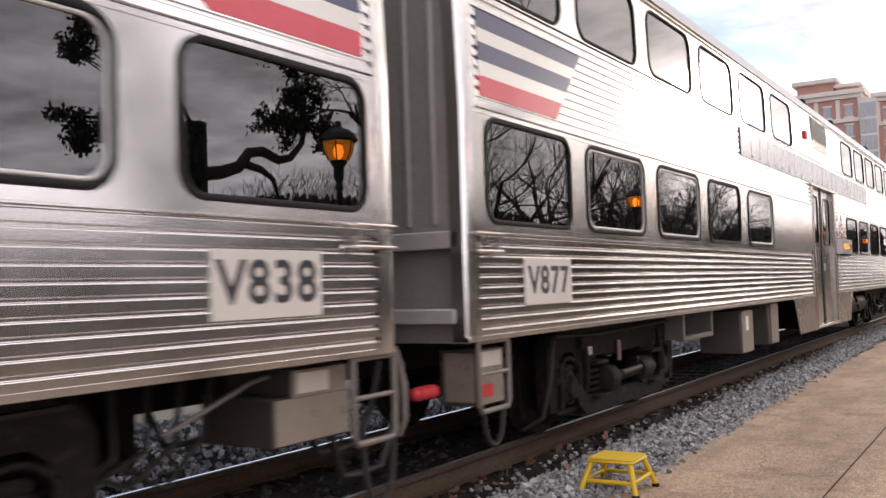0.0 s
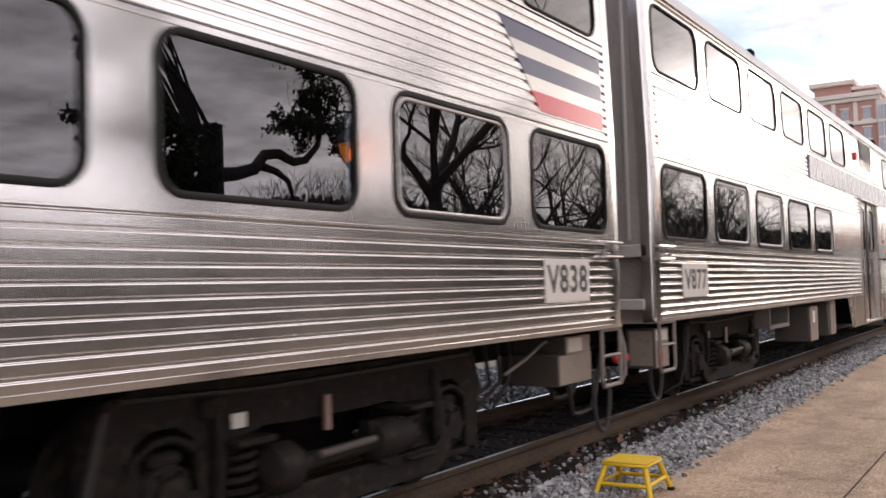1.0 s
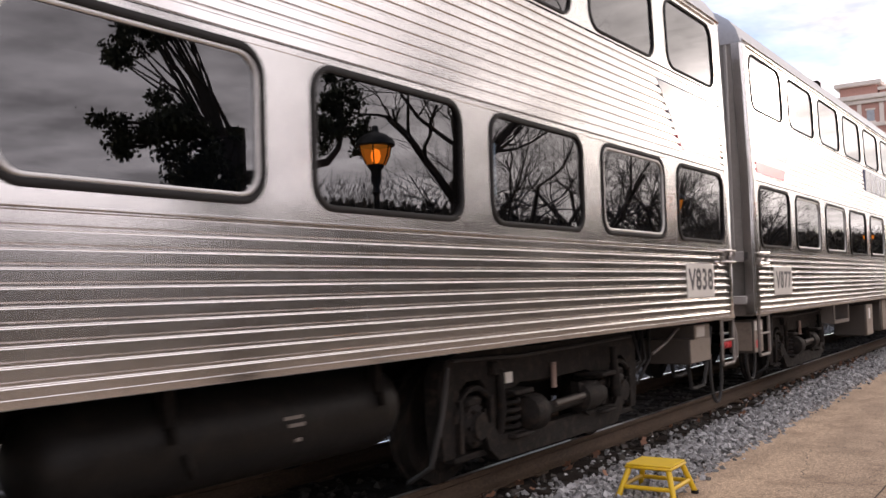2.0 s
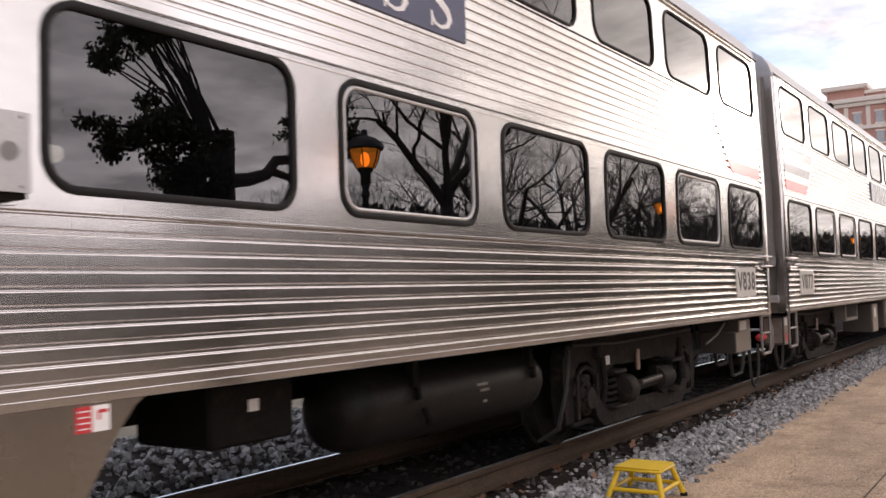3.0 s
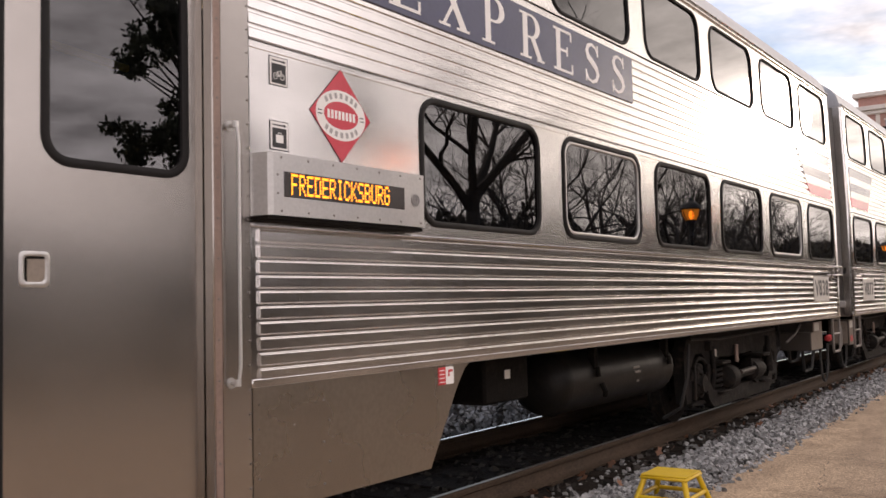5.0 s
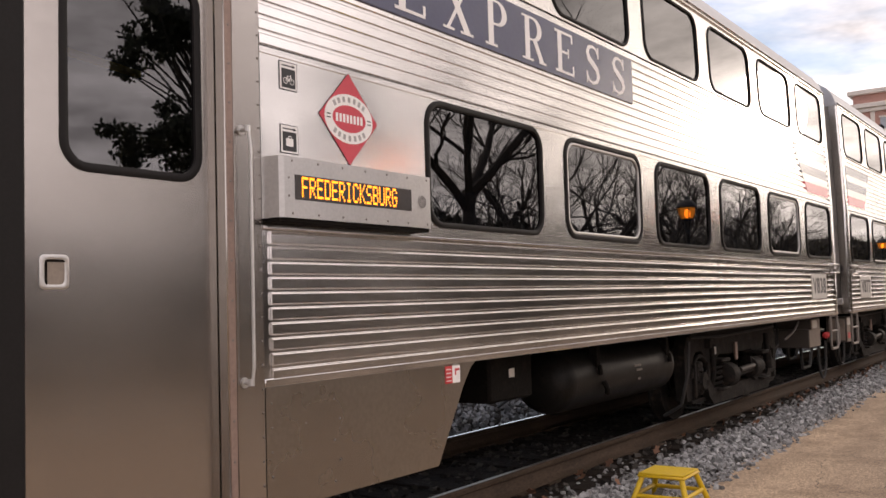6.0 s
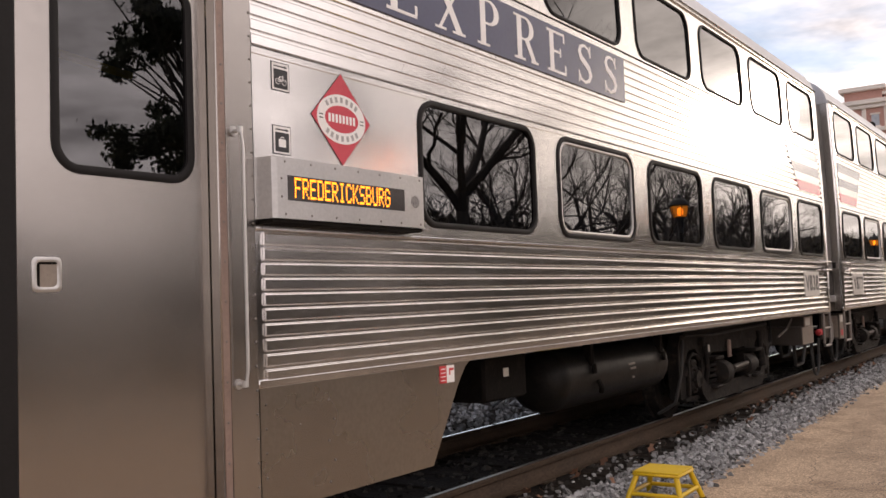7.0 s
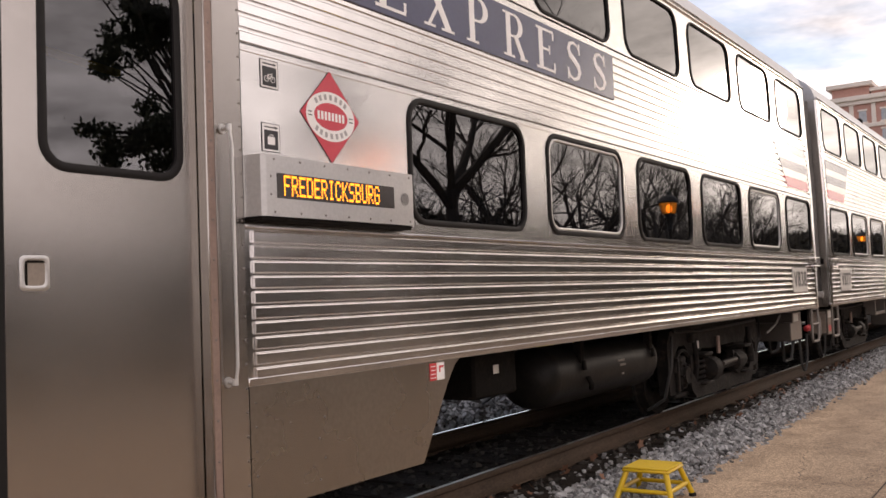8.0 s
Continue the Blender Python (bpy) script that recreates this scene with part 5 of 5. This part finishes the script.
# ---------------------------------------------------------------- yellow step stool
def make_stool():
    st = empty("step_stool", pose(-2.675, 6.585, PLAT_Z, 0, 0, 2), "yellow steel step stool on the platform edge", "step stool")
    part("tread", Shape().box(-0.172, 0.172, -0.168, 0.168, 0.247, 0.262, 0.006), YELLOW_TREAD, st, "gritty yellow tread")
    part("tread_rim", Shape().box(-0.18, 0.18, -0.176, 0.176, 0.226, 0.248, 0.009), YELLOW, st)

    def at(sx, sy, z):
        t = (z - 0.02) / 0.215
        return (sx * (0.213 - 0.065 * t), sy * (0.232 - 0.085 * t), z)
    for sx in (1, -1):
        for sy in (1, -1):
            leg = part("leg", Shape().tube([at(sx, sy, 0.02), at(sx, sy, 0.235)], 0.021, 12), YELLOW, st)
            part("rubber_foot", Shape().turned([(0.027, 0.0), (0.029, 0.004), (0.028, 0.024), (0.021, 0.028)], (sx * 0.214, sy * 0.234, 0.0), 2, 14), RUBBER, leg, "black rubber foot")
    for a, b, z in (((1, 1), (1, -1), 0.105), ((-1, 1), (-1, -1), 0.105), ((1, -1), (-1, -1), 0.10), ((1, 1), (-1, 1), 0.10)):
        part("rung", Shape().tube([at(*a, z), at(*b, z)], 0.016, 10), YELLOW, st)


make_stool()


# ---------------------------------------------------------------- ballast stones
def stones(name, n, place, size, seed, label, mat=STONE):
    rng = np.random.default_rng(seed)
    base = np.array([(x, y, z) for x in (-1, 1) for y in (-1, 1) for z in (-1, 1)], float)
    faces = np.array([(0, 1, 3, 2), (4, 6, 7, 5), (0, 4, 5, 1), (2, 3, 7, 6), (0, 2, 6, 4), (1, 5, 7, 3)])
    c = place(rng, n)
    r = rng.uniform(*size, (n, 1)) * rng.uniform(0.65, 1.15, (n, 3))
    v = base[None] * (1 + rng.uniform(-0.45, 0.2, (n, 8, 3))) * r[:, None, :]
    q = rng.normal(size=(n, 4))
    q /= np.linalg.norm(q, axis=1, keepdims=True)
    w, x, y, z = q.T
    rot = np.stack([1 - 2 * (y * y + z * z), 2 * (x * y - z * w), 2 * (x * z + y * w), 2 * (x * y + z * w), 1 - 2 * (x * x + z * z), 2 * (y * z - x * w), 2 * (x * z - y * w), 2 * (y * z + x * w), 1 - 2 * (x * x + y * y)], 1).reshape(n, 3, 3)
    v = np.einsum("nij,nkj->nki", rot, v) + c[:, None, :]
    f = (faces[None] + 8 * np.arange(n)[:, None, None]).reshape(-1, 4)
    me = bpy.data.meshes.new(name)
    me.from_pydata(v.reshape(-1, 3).tolist(), [], f.tolist())
    me.materials.append(mat)
    return tagged(new(name, me), label, "ballast", kind="stuff")


def near_place(rng, n):
    y = np.where(rng.random(n) < 0.8, 3.0 + 27 * rng.random(n) ** 1.35, rng.uniform(-9, 3, n))
    x = -2.62 - np.where(rng.random(n) < 0.9, 0.74 * rng.random(n), 1.1 * rng.random(n)) - 0.022 * np.clip(y - 7, 0, 20) + 0.05 * rng.normal(size=n)
    z = -0.195 + rng.uniform(-0.02, 0.035, n) - 0.03 * (x > -2.8)
    dark = x < -3.35
    z = z - 0.02 * dark
    return np.stack([x, y, z], 1)


def mid_place(rng, n):
    y = -9 + 39 * rng.random(n)
    x = rng.uniform(-5.9, -3.25, n)
    return np.stack([x, y, np.full(n, -0.215) + rng.uniform(-0.015, 0.02, n)], 1)


def far_place(rng, n):
    y = np.where(rng.random(n) < 0.75, 2.0 + 28 * rng.random(n) ** 1.2, rng.uniform(-9, 2, n))
    x = rng.uniform(-8.6, -5.5, n)
    z = np.interp(x, [-9.0, -7.6, -7.0, -6.6, -6.2, -5.9], [-0.25, 0.02, 0.0, -0.05, -0.13, -0.2]) + rng.uniform(-0.01, 0.05, n)
    return np.stack([x, y, z], 1)


stones("ballast_stones", 22000, near_place, (0.013, 0.029), 1, "angular grey crushed-stone ballast beside the rail")
# darker copy of the ballast, the shade under the train put into its colour
stones("ballast_between_rails", 11000, mid_place, (0.018, 0.034), 2, "crushed-stone ballast between the rails, train's shade in its colour", SHADE_STONE)
stones("ballast_shoulder", 18000, far_place, (0.018, 0.036), 3, "grey crushed-stone ballast heaped beyond the track")


def make_leaves():
    rng = random.Random(12)
    s = Shape()
    for _ in range(115):
        y = 3.5 + 16 * rng.random() ** 1.3
        x = -3.72 + abs(rng.gauss(0, 0.22))
        z = -0.15 + rng.uniform(0, 0.02)
        r = rng.uniform(0.03, 0.06)
        m = pose(x, y, z, rng.uniform(-60, 60), rng.uniform(-60, 60), rng.uniform(0, 360))
        out = [(1.0, 0), (0.45, 0.35), (0.1, 0.75), (-0.2, 0.3), (-0.9, 0.25), (-0.6, -0.1), (-0.7, -0.5), (0.0, -0.3), (0.3, -0.6)]
        s.add([m @ Vector((a * r, b * r, 0.3 * r * (a * a + b * b))) for a, b in out], [tuple(range(len(out)))])
    tagged(part("fallen_leaves", s, LEAF_LITTER), "curled orange-brown fallen leaves on the ballast", "leaves", kind="stuff")


make_leaves()


# ---------------------------------------------------------------- lamp posts on the platform
def make_lamp():
    lamp = empty("lamp_post", pose(4.5, 13.4, PLAT_Z), "black platform lamp post with a glowing amber lantern", "lamp post", "lamp posts along the platform")
    part("post", Shape().turned([(0.16, 0), (0.16, 0.25), (0.1, 0.35), (0.07, 0.5), (0.055, 3.4), (0.09, 3.45), (0.06, 3.55), (0.10, 3.66), (0.10, 3.84), (0.16, 3.92), (0.16, 3.96)], (0, 0, 0), 2, 14), POST_BLACK, lamp)
    part("bulb", Shape().turned([(0.03, 3.99), (0.075, 4.03), (0.095, 4.12), (0.075, 4.22), (0.03, 4.26)], (0, 0, 0), 2, 10), LAMP_BULB, lamp, "glowing amber bulb")
    part("lantern_glass", Shape().turned([(0.19, 3.96), (0.27, 4.12), (0.31, 4.31)], (0, 0, 0), 2, 6), LAMP_GLASS, lamp, "amber glowing lantern panes")
    part("lantern_roof", Shape().turned([(0.36, 4.30), (0.375, 4.33), (0.33, 4.43), (0.22, 4.52), (0.09, 4.57), (0.07, 4.59), (0.06, 4.68), (0.02, 4.70)], (0, 0, 0), 2, 12), POST_BLACK, lamp)
    for k in range(6):
        a = k * math.pi / 3
        part("lantern_bar", Shape().tube([(0.195 * math.cos(a), 0.195 * math.sin(a), 3.96), (0.275 * math.cos(a), 0.275 * math.sin(a), 4.12), (0.315 * math.cos(a), 0.315 * math.sin(a), 4.31)], 0.014, 6), POST_BLACK, lamp)
    for y in (28.8, 62.0, 80.0):
        copy_thing(lamp, pose(4.5, y, PLAT_Z))


make_lamp()


# ---------------------------------------------------------------- trees beside the station
def limb_points(p, d, length, rng, bend=0.42, steps=4):
    pts, q, w = [p], Vector(p), Vector(d).normalized()
    for _ in range(steps):
        w = (w + Vector((rng.gauss(0, bend), rng.gauss(0, bend), rng.gauss(0.05, bend))) * 0.5).normalized()
        q = q + w * (length / steps)
        pts.append(q.copy())
    return pts, w


def grow(shape, p, d, length, radius, level, rng, depth=5):
    pts, w = limb_points(p, d, length, rng, steps=4 if level < 5 else 2)
    n = len(pts)
    shape.tube(pts, [radius * (1 - 0.45 * i / (n - 1)) for i in range(n)], 6 if level < 2 else (4 if level < 4 else 3), caps=False)
    if level >= depth:
        return
    kids = 4 if level < 5 else 3
    for k in range(kids):
        t = 0.35 + 0.65 * (k + rng.random()) / kids
        i = min(n - 1, max(1, int(t * (n - 1) + 0.5)))
        side = Vector((rng.gauss(0, 1), rng.gauss(0, 1), rng.gauss(0.25, 0.6)))
        nd_ = (w * 0.9 + side.normalized() * rng.uniform(0.6, 1.0)).normalized()
        grow(shape, pts[i], nd_, length * rng.uniform(0.55, 0.78), radius * (1 - 0.45 * t) * rng.uniform(0.46, 0.60), level + 1, rng, depth)


def bare_tree(seed, height, fork=0.30, thick=1.0, depth=5, limbs=5, spread=0.75):
    rng = random.Random(seed)
    root = empty("bare_tree", pose(0, 0, 0), "leafless grey winter tree beyond the platform", "tree", "bare trees by the station")
    trunk, crown = Shape(), Shape()
    top = Vector((rng.uniform(-0.3, 0.3), rng.uniform(-0.3, 0.3), height * fork))
    trunk.tube([(0, 0, -0.3), (0.02, 0.0, 0.3), top * 0.5, top], [r * thick for r in (0.36, 0.27, 0.23, 0.2)], 10)
    part("trunk", trunk, BARK, root)
    for k in range(limbs):
        a = k * 2 * math.pi / limbs + rng.random()
        d = Vector((math.cos(a) * spread, math.sin(a) * spread, rng.uniform(0.6, 1.3)))
        grow(crown, top * rng.uniform(0.75, 1.0), d, height * rng.uniform(0.26, 0.34), 0.15 * thick, 1, rng, depth)
    part("branches", crown, BARK, root)
    return root


def make_trees():
    a, b = bare_tree(3, 12.0), bare_tree(5, 13.5)
    # an old broad tree with a tall trunk, and two twiggy ones near it
    old, c, d = bare_tree(11, 14.5, 0.37, 1.15, 6, 5, 0.75), bare_tree(14, 12.5, 0.26, 0.9, 6), bare_tree(23, 13.0, 0.28, 0.9, 6)
    spots = [(old, 11.0, 25.8, 10), (c, 12.5, 33.0, 40), (d, 12.0, 37.5, 80), (c, 10.5, 43.0, 150), (d, 14.5, 52.0, 220), (a, 13.0, 66.0, 300), (b, 21.0, 43.0, 120), (a, 22, 70, 60), (b, 18, 84, 10)]
    rng = random.Random(17)
    for k in range(15):
        spots.append(((a, b)[k % 2], rng.uniform(12, 20) + 1.5 * k, 60 + k * 6.0 + rng.uniform(-2, 2), rng.uniform(0, 360)))
    used = set()
    for ob, x, y, turn in spots:
        m = pose(x, y, -0.3, 0, 0, turn)
        if ob in used:
            copy_thing(ob, m)
        else:
            ob.matrix_basis = m
            used.add(ob)


make_trees()


def make_oak():
    """Lopped oak: a flat-cut trunk, one crooked limb, tufts of dry leaves."""
    rng = random.Random(21)
    root = empty("lopped_oak", pose(5.6, 11.2, -0.33), "lopped oak with a flat-cut trunk and dark leafy tufts", "tree")
    part("trunk", Shape().tube([(0, -0.27, -0.2), (0, -0.27, 0.5), (0.02, -0.25, 2.5), (0.01, -0.28, 3.6), (0.0, -0.27, 4.60)], [0.42, 0.28, 0.21, 0.20, 0.185], 12), BARK, root)
    limbs = Shape()
    main = [(0.0, -0.2, 3.74), (-0.05, 0.25, 3.80), (-0.1, 0.62, 3.92), (-0.1, 0.88, 4.20), (-0.15, 1.2, 4.25), (-0.2, 1.55, 4.13), (-0.2, 1.87, 4.20), (-0.2, 2.2, 4.5), (-0.2, 2.35, 4.95), (-0.2, 2.2, 5.5)]
    limbs.tube(main, [0.13, 0.12, 0.11, 0.10, 0.095, 0.085, 0.075, 0.06, 0.045, 0.03], 8)
    limbs.tube([(-0.1, 0.8, 3.98), (-0.1, 1.2, 3.92), (-0.1, 1.5, 3.78), (-0.1, 1.65, 3.4)], [0.08, 0.07, 0.05, 0.03], 7)
    limbs.tube([(0, -0.05, 4.3), (-0.1, -0.5, 4.6), (-0.15, -0.9, 5.1), (-0.2, -1.7, 5.6)], [0.05, 0.04, 0.03, 0.02], 7)
    # dense head of the crooked limb, then its sparse sprays: along, height, radius
    head = [(2.15, 5.35, 0.20), (2.45, 5.2, 0.20), (2.7, 4.95, 0.19), (2.9, 4.76, 0.15), (2.35, 4.92, 0.17), (2.1, 5.05, 0.15), (1.95, 5.45, 0.15), (2.3, 5.6, 0.22), (2.0, 5.9, 0.24),
            (2.62, 5.45, 0.15), (1.9, 6.2, 0.26), (1.8, 4.95, 0.14), (1.6, 4.86, 0.12), (1.35, 4.82, 0.09), (1.18, 4.95, 0.09), (1.75, 4.66, 0.09), (2.0, 4.75, 0.10), (1.15, 4.73, 0.07), (1.95, 4.5, 0.06), (2.75, 4.5, 0.06)]
    hubs = [((-0.2 + rng.gauss(0, 0.12), y, z), r) for y, z, r in head]
    # sprays on the other side of the trunk
    for y, z, r in ((-2.2, 5.6, 0.48), (-2.35, 6.2, 0.4), (-1.9, 4.35, 0.42), (-2.75, 4.1, 0.28), (-1.4, 4.3, 0.4), (-1.0, 3.9, 0.48), (-1.5, 3.5, 0.5), (-0.8, 3.2, 0.5), (-1.7, 6.3, 0.32)):
        for _ in range(9):
            hubs.append(((-0.2 + rng.gauss(0, 0.2), y + rng.gauss(0, 0.6) * r, z + rng.gauss(0, 0.5) * r), r * rng.uniform(0.22, 0.42)))
    for c, _ in hubs:
        root_at = (-0.1, c[1] * 0.35, 4.4) if c[1] < 0 else (-0.2, 2.33, 4.9)
        limbs.tube([root_at, (-0.15, (root_at[1] + c[1]) / 2 + 0.08, (c[2] + root_at[2]) / 2 + 0.05), c], [0.024, 0.02, 0.012], 5)
    leaves = Shape()
    for c, r in hubs:
        c = Vector(c)
        for _ in range(max(4, int(62 * r))):
            tip = c + Vector((rng.gauss(0, 1), rng.gauss(0, 1), rng.gauss(0, 0.75))) * r * 0.7
            mid = (c + tip) / 2 + Vector((rng.gauss(0, 0.04), rng.gauss(0, 0.04), rng.gauss(0, 0.04)))
            limbs.tube([c, mid, tip], [0.009, 0.007, 0.004], 3, caps=False)
            for _ in range(18):
                p = tip + Vector((rng.gauss(0, 0.065), rng.gauss(0, 0.065), rng.gauss(0, 0.05)))
                m = Matrix.Translation(p) @ Euler([rng.uniform(0, 6.3) for _ in range(3)]).to_matrix().to_4x4()
                l = rng.uniform(0.035, 0.065)
                leaves.add([m @ Vector(q) for q in ((-l, 0, 0), (0, l * 0.5, 0.01), (l, 0, 0), (0, -l * 0.5, -0.01))], [(0, 1, 2, 3)])
    part("limbs", limbs, BARK, root)
    part("leaf_tufts", leaves, OAK_LEAF, root, "dry dark green-brown leaves")


make_oak()


def make_hedge():
    """Brown winter scrub along the back of the platform."""
    rng = random.Random(31)
    s = Shape()
    for k in range(84000):
        y = 4 + 150 * rng.random() ** 1.6
        x = rng.uniform(12.0, 13.6)
        top = np.interp(y, [4, 16.5, 21, 31, 45, 60, 72, 150], [3.3, 3.4, 4.9, 5.0, 4.5, 4.6, 5.6, 8.0]) + 0.8 * noise.noise((y * 0.25, 1.0, 0)) + 0.5 * noise.noise((y * 0.9, 4.0, 0))
        if k % 3 == 0:      # upright twig
            z = -0.3 + top * rng.uniform(0.3, 1.05)
            l, w = rng.uniform(0.25, 0.6) * (1 + y / 90), 0.010 * (1 + y / 40)
            dx, dy, dz = rng.gauss(0, 0.35), rng.gauss(0, 0.35), rng.uniform(0.6, 1.0)
            s.add([(x, y - w, z), (x, y + w, z), (x + dx * l, y + dy * l, z + dz * l)], [(0, 1, 2)])
        else:
            z = -0.3 + top * rng.random() ** 0.7 * 0.93
            m = Matrix.Translation((x, y, z)) @ Euler([rng.uniform(0, 6.3) for _ in range(3)]).to_matrix().to_4x4()
            l = rng.uniform(0.06, 0.13) * (1 + y / 30)
            s.add([m @ Vector(q) for q in ((-l, 0, 0), (0, l * 0.5, 0.03), (l, 0, 0), (0, -l * 0.5, -0.03))], [(0, 1, 2, 3)])
    tagged(part("scrub_hedge", s, SCRUB), "brown winter scrub behind the platform", "hedge", kind="stuff")


make_hedge()


# ---------------------------------------------------------------- brick building in the distance
def make_building():
    root = empty("apartment_building", pose(-33.7, 172.0, 0), "tall red-brick apartment building with a pale stone cornice", "building")

    def storeys(x0, x1, y0, top, deep=20, step=3.1):
        part("wall", Shape().box(x0, x1, y0, y0 + deep, -1, top - 5.2, 0.05), BRICK, root)
        part("upper_storey", Shape().box(x0 - 0.02, x1 + 0.02, y0 - 0.05, y0 + deep, top - 5.2, top - 1.4, 0.05), BRICK, root)
        for z0, z1, d in ((top - 5.6, top - 4.9, 0.35), (top - 1.5, top - 0.8, 0.5), (top - 0.8, top, 0.9)):
            part("cornice", Shape().box(x0 - d, x1 + d, y0 - d, y0 + deep, z0, z1, 0.08), PALE_STONE, root, "pale projecting stone cornice")
        n = max(1, int(round((x1 - x0) / step)))
        for i in range(n + 1):
            x = x0 + i * (x1 - x0) / n
            part("pilaster", Shape().box(x - 0.35, x + 0.35, y0 - 0.22, y0, top - 4.9, top - 1.5, 0.04), PALE_STONE, root)
        for i in range(n):
            x = x0 + (i + 0.5) * (x1 - x0) / n
            for k in range(11):
                z = top - 4.6 - k * 2.85 - (0.6 if k else 0)
                if z < 0:
                    continue
                w = part("window", Shape().box(x - 0.62, x + 0.62, y0 - 0.12, y0 + 0.05, z, z + 1.9, 0.02), FAR_GLASS, root)
                part("sill", Shape().box(x - 0.8, x + 0.8, y0 - 0.22, y0, z - 0.3, z, 0.03), PALE_STONE, w)
                part("lintel", Shape().box(x - 0.8, x + 0.8, y0 - 0.18, y0, z + 1.9, z + 2.2, 0.03), PALE_STONE, w)

    storeys(0.0, 10.6, 0.0, 33.2)
    storeys(13.4, 26.0, 0.0, 32.0)
    part("attic", Shape().box(0.3, 6.4, 1.0, 18, 33.0, 35.2, 0.05), BRICK, root)
    part("attic_cornice", Shape().box(-0.5, 7.1, 0.2, 18.5, 35.0, 35.8, 0.1), PALE_STONE, root)
    part("attic", Shape().box(6.6, 10.2, 1.5, 18, 33.0, 34.2, 0.05), BRICK, root)
    part("attic_cornice", Shape().box(6.4, 10.8, 0.9, 18.5, 34.0, 34.6, 0.1), PALE_STONE, root)
    bay = part("glazed_bay", Shape().box(10.6, 13.4, -0.9, 6, 0, 31.4, 0.05), PALE_STONE, root, "pale glazed stair bay")
    for k in range(10):
        for i in range(3):
            part("pane", Shape().box(10.75 + i * 0.88, 11.5 + i * 0.88, -1.0, -0.88, 2.5 + k * 2.85, 4.9 + k * 2.85, 0.02), FAR_GLASS, bay)


make_building()


# ---------------------------------------------------------------- what moves
def way_at(t):
    for (t0, s0), (t1, s1) in zip(RUN, RUN[1:]):
        if t <= t1:
            return s0 + (s1 - s0) * (t - t0) / (t1 - t0)
    return RUN[-1][1]


def motions():
    for car, rear in ((front_car, 5.18), (rear_car, 4.37 - LONG)):
        walk(car, [(t, pose(TRACK_X, rear + s, 0)) for t, s in RUN])
    times = [k * 0.15 for k in range(38)] + [6.5, 8.0]
    for axle in WHEELS:
        x, y, z = axle.location
        walk(axle, [(t, pose(x, y, z, -math.degrees(way_at(t) / 0.425))) for t in times])


motions()
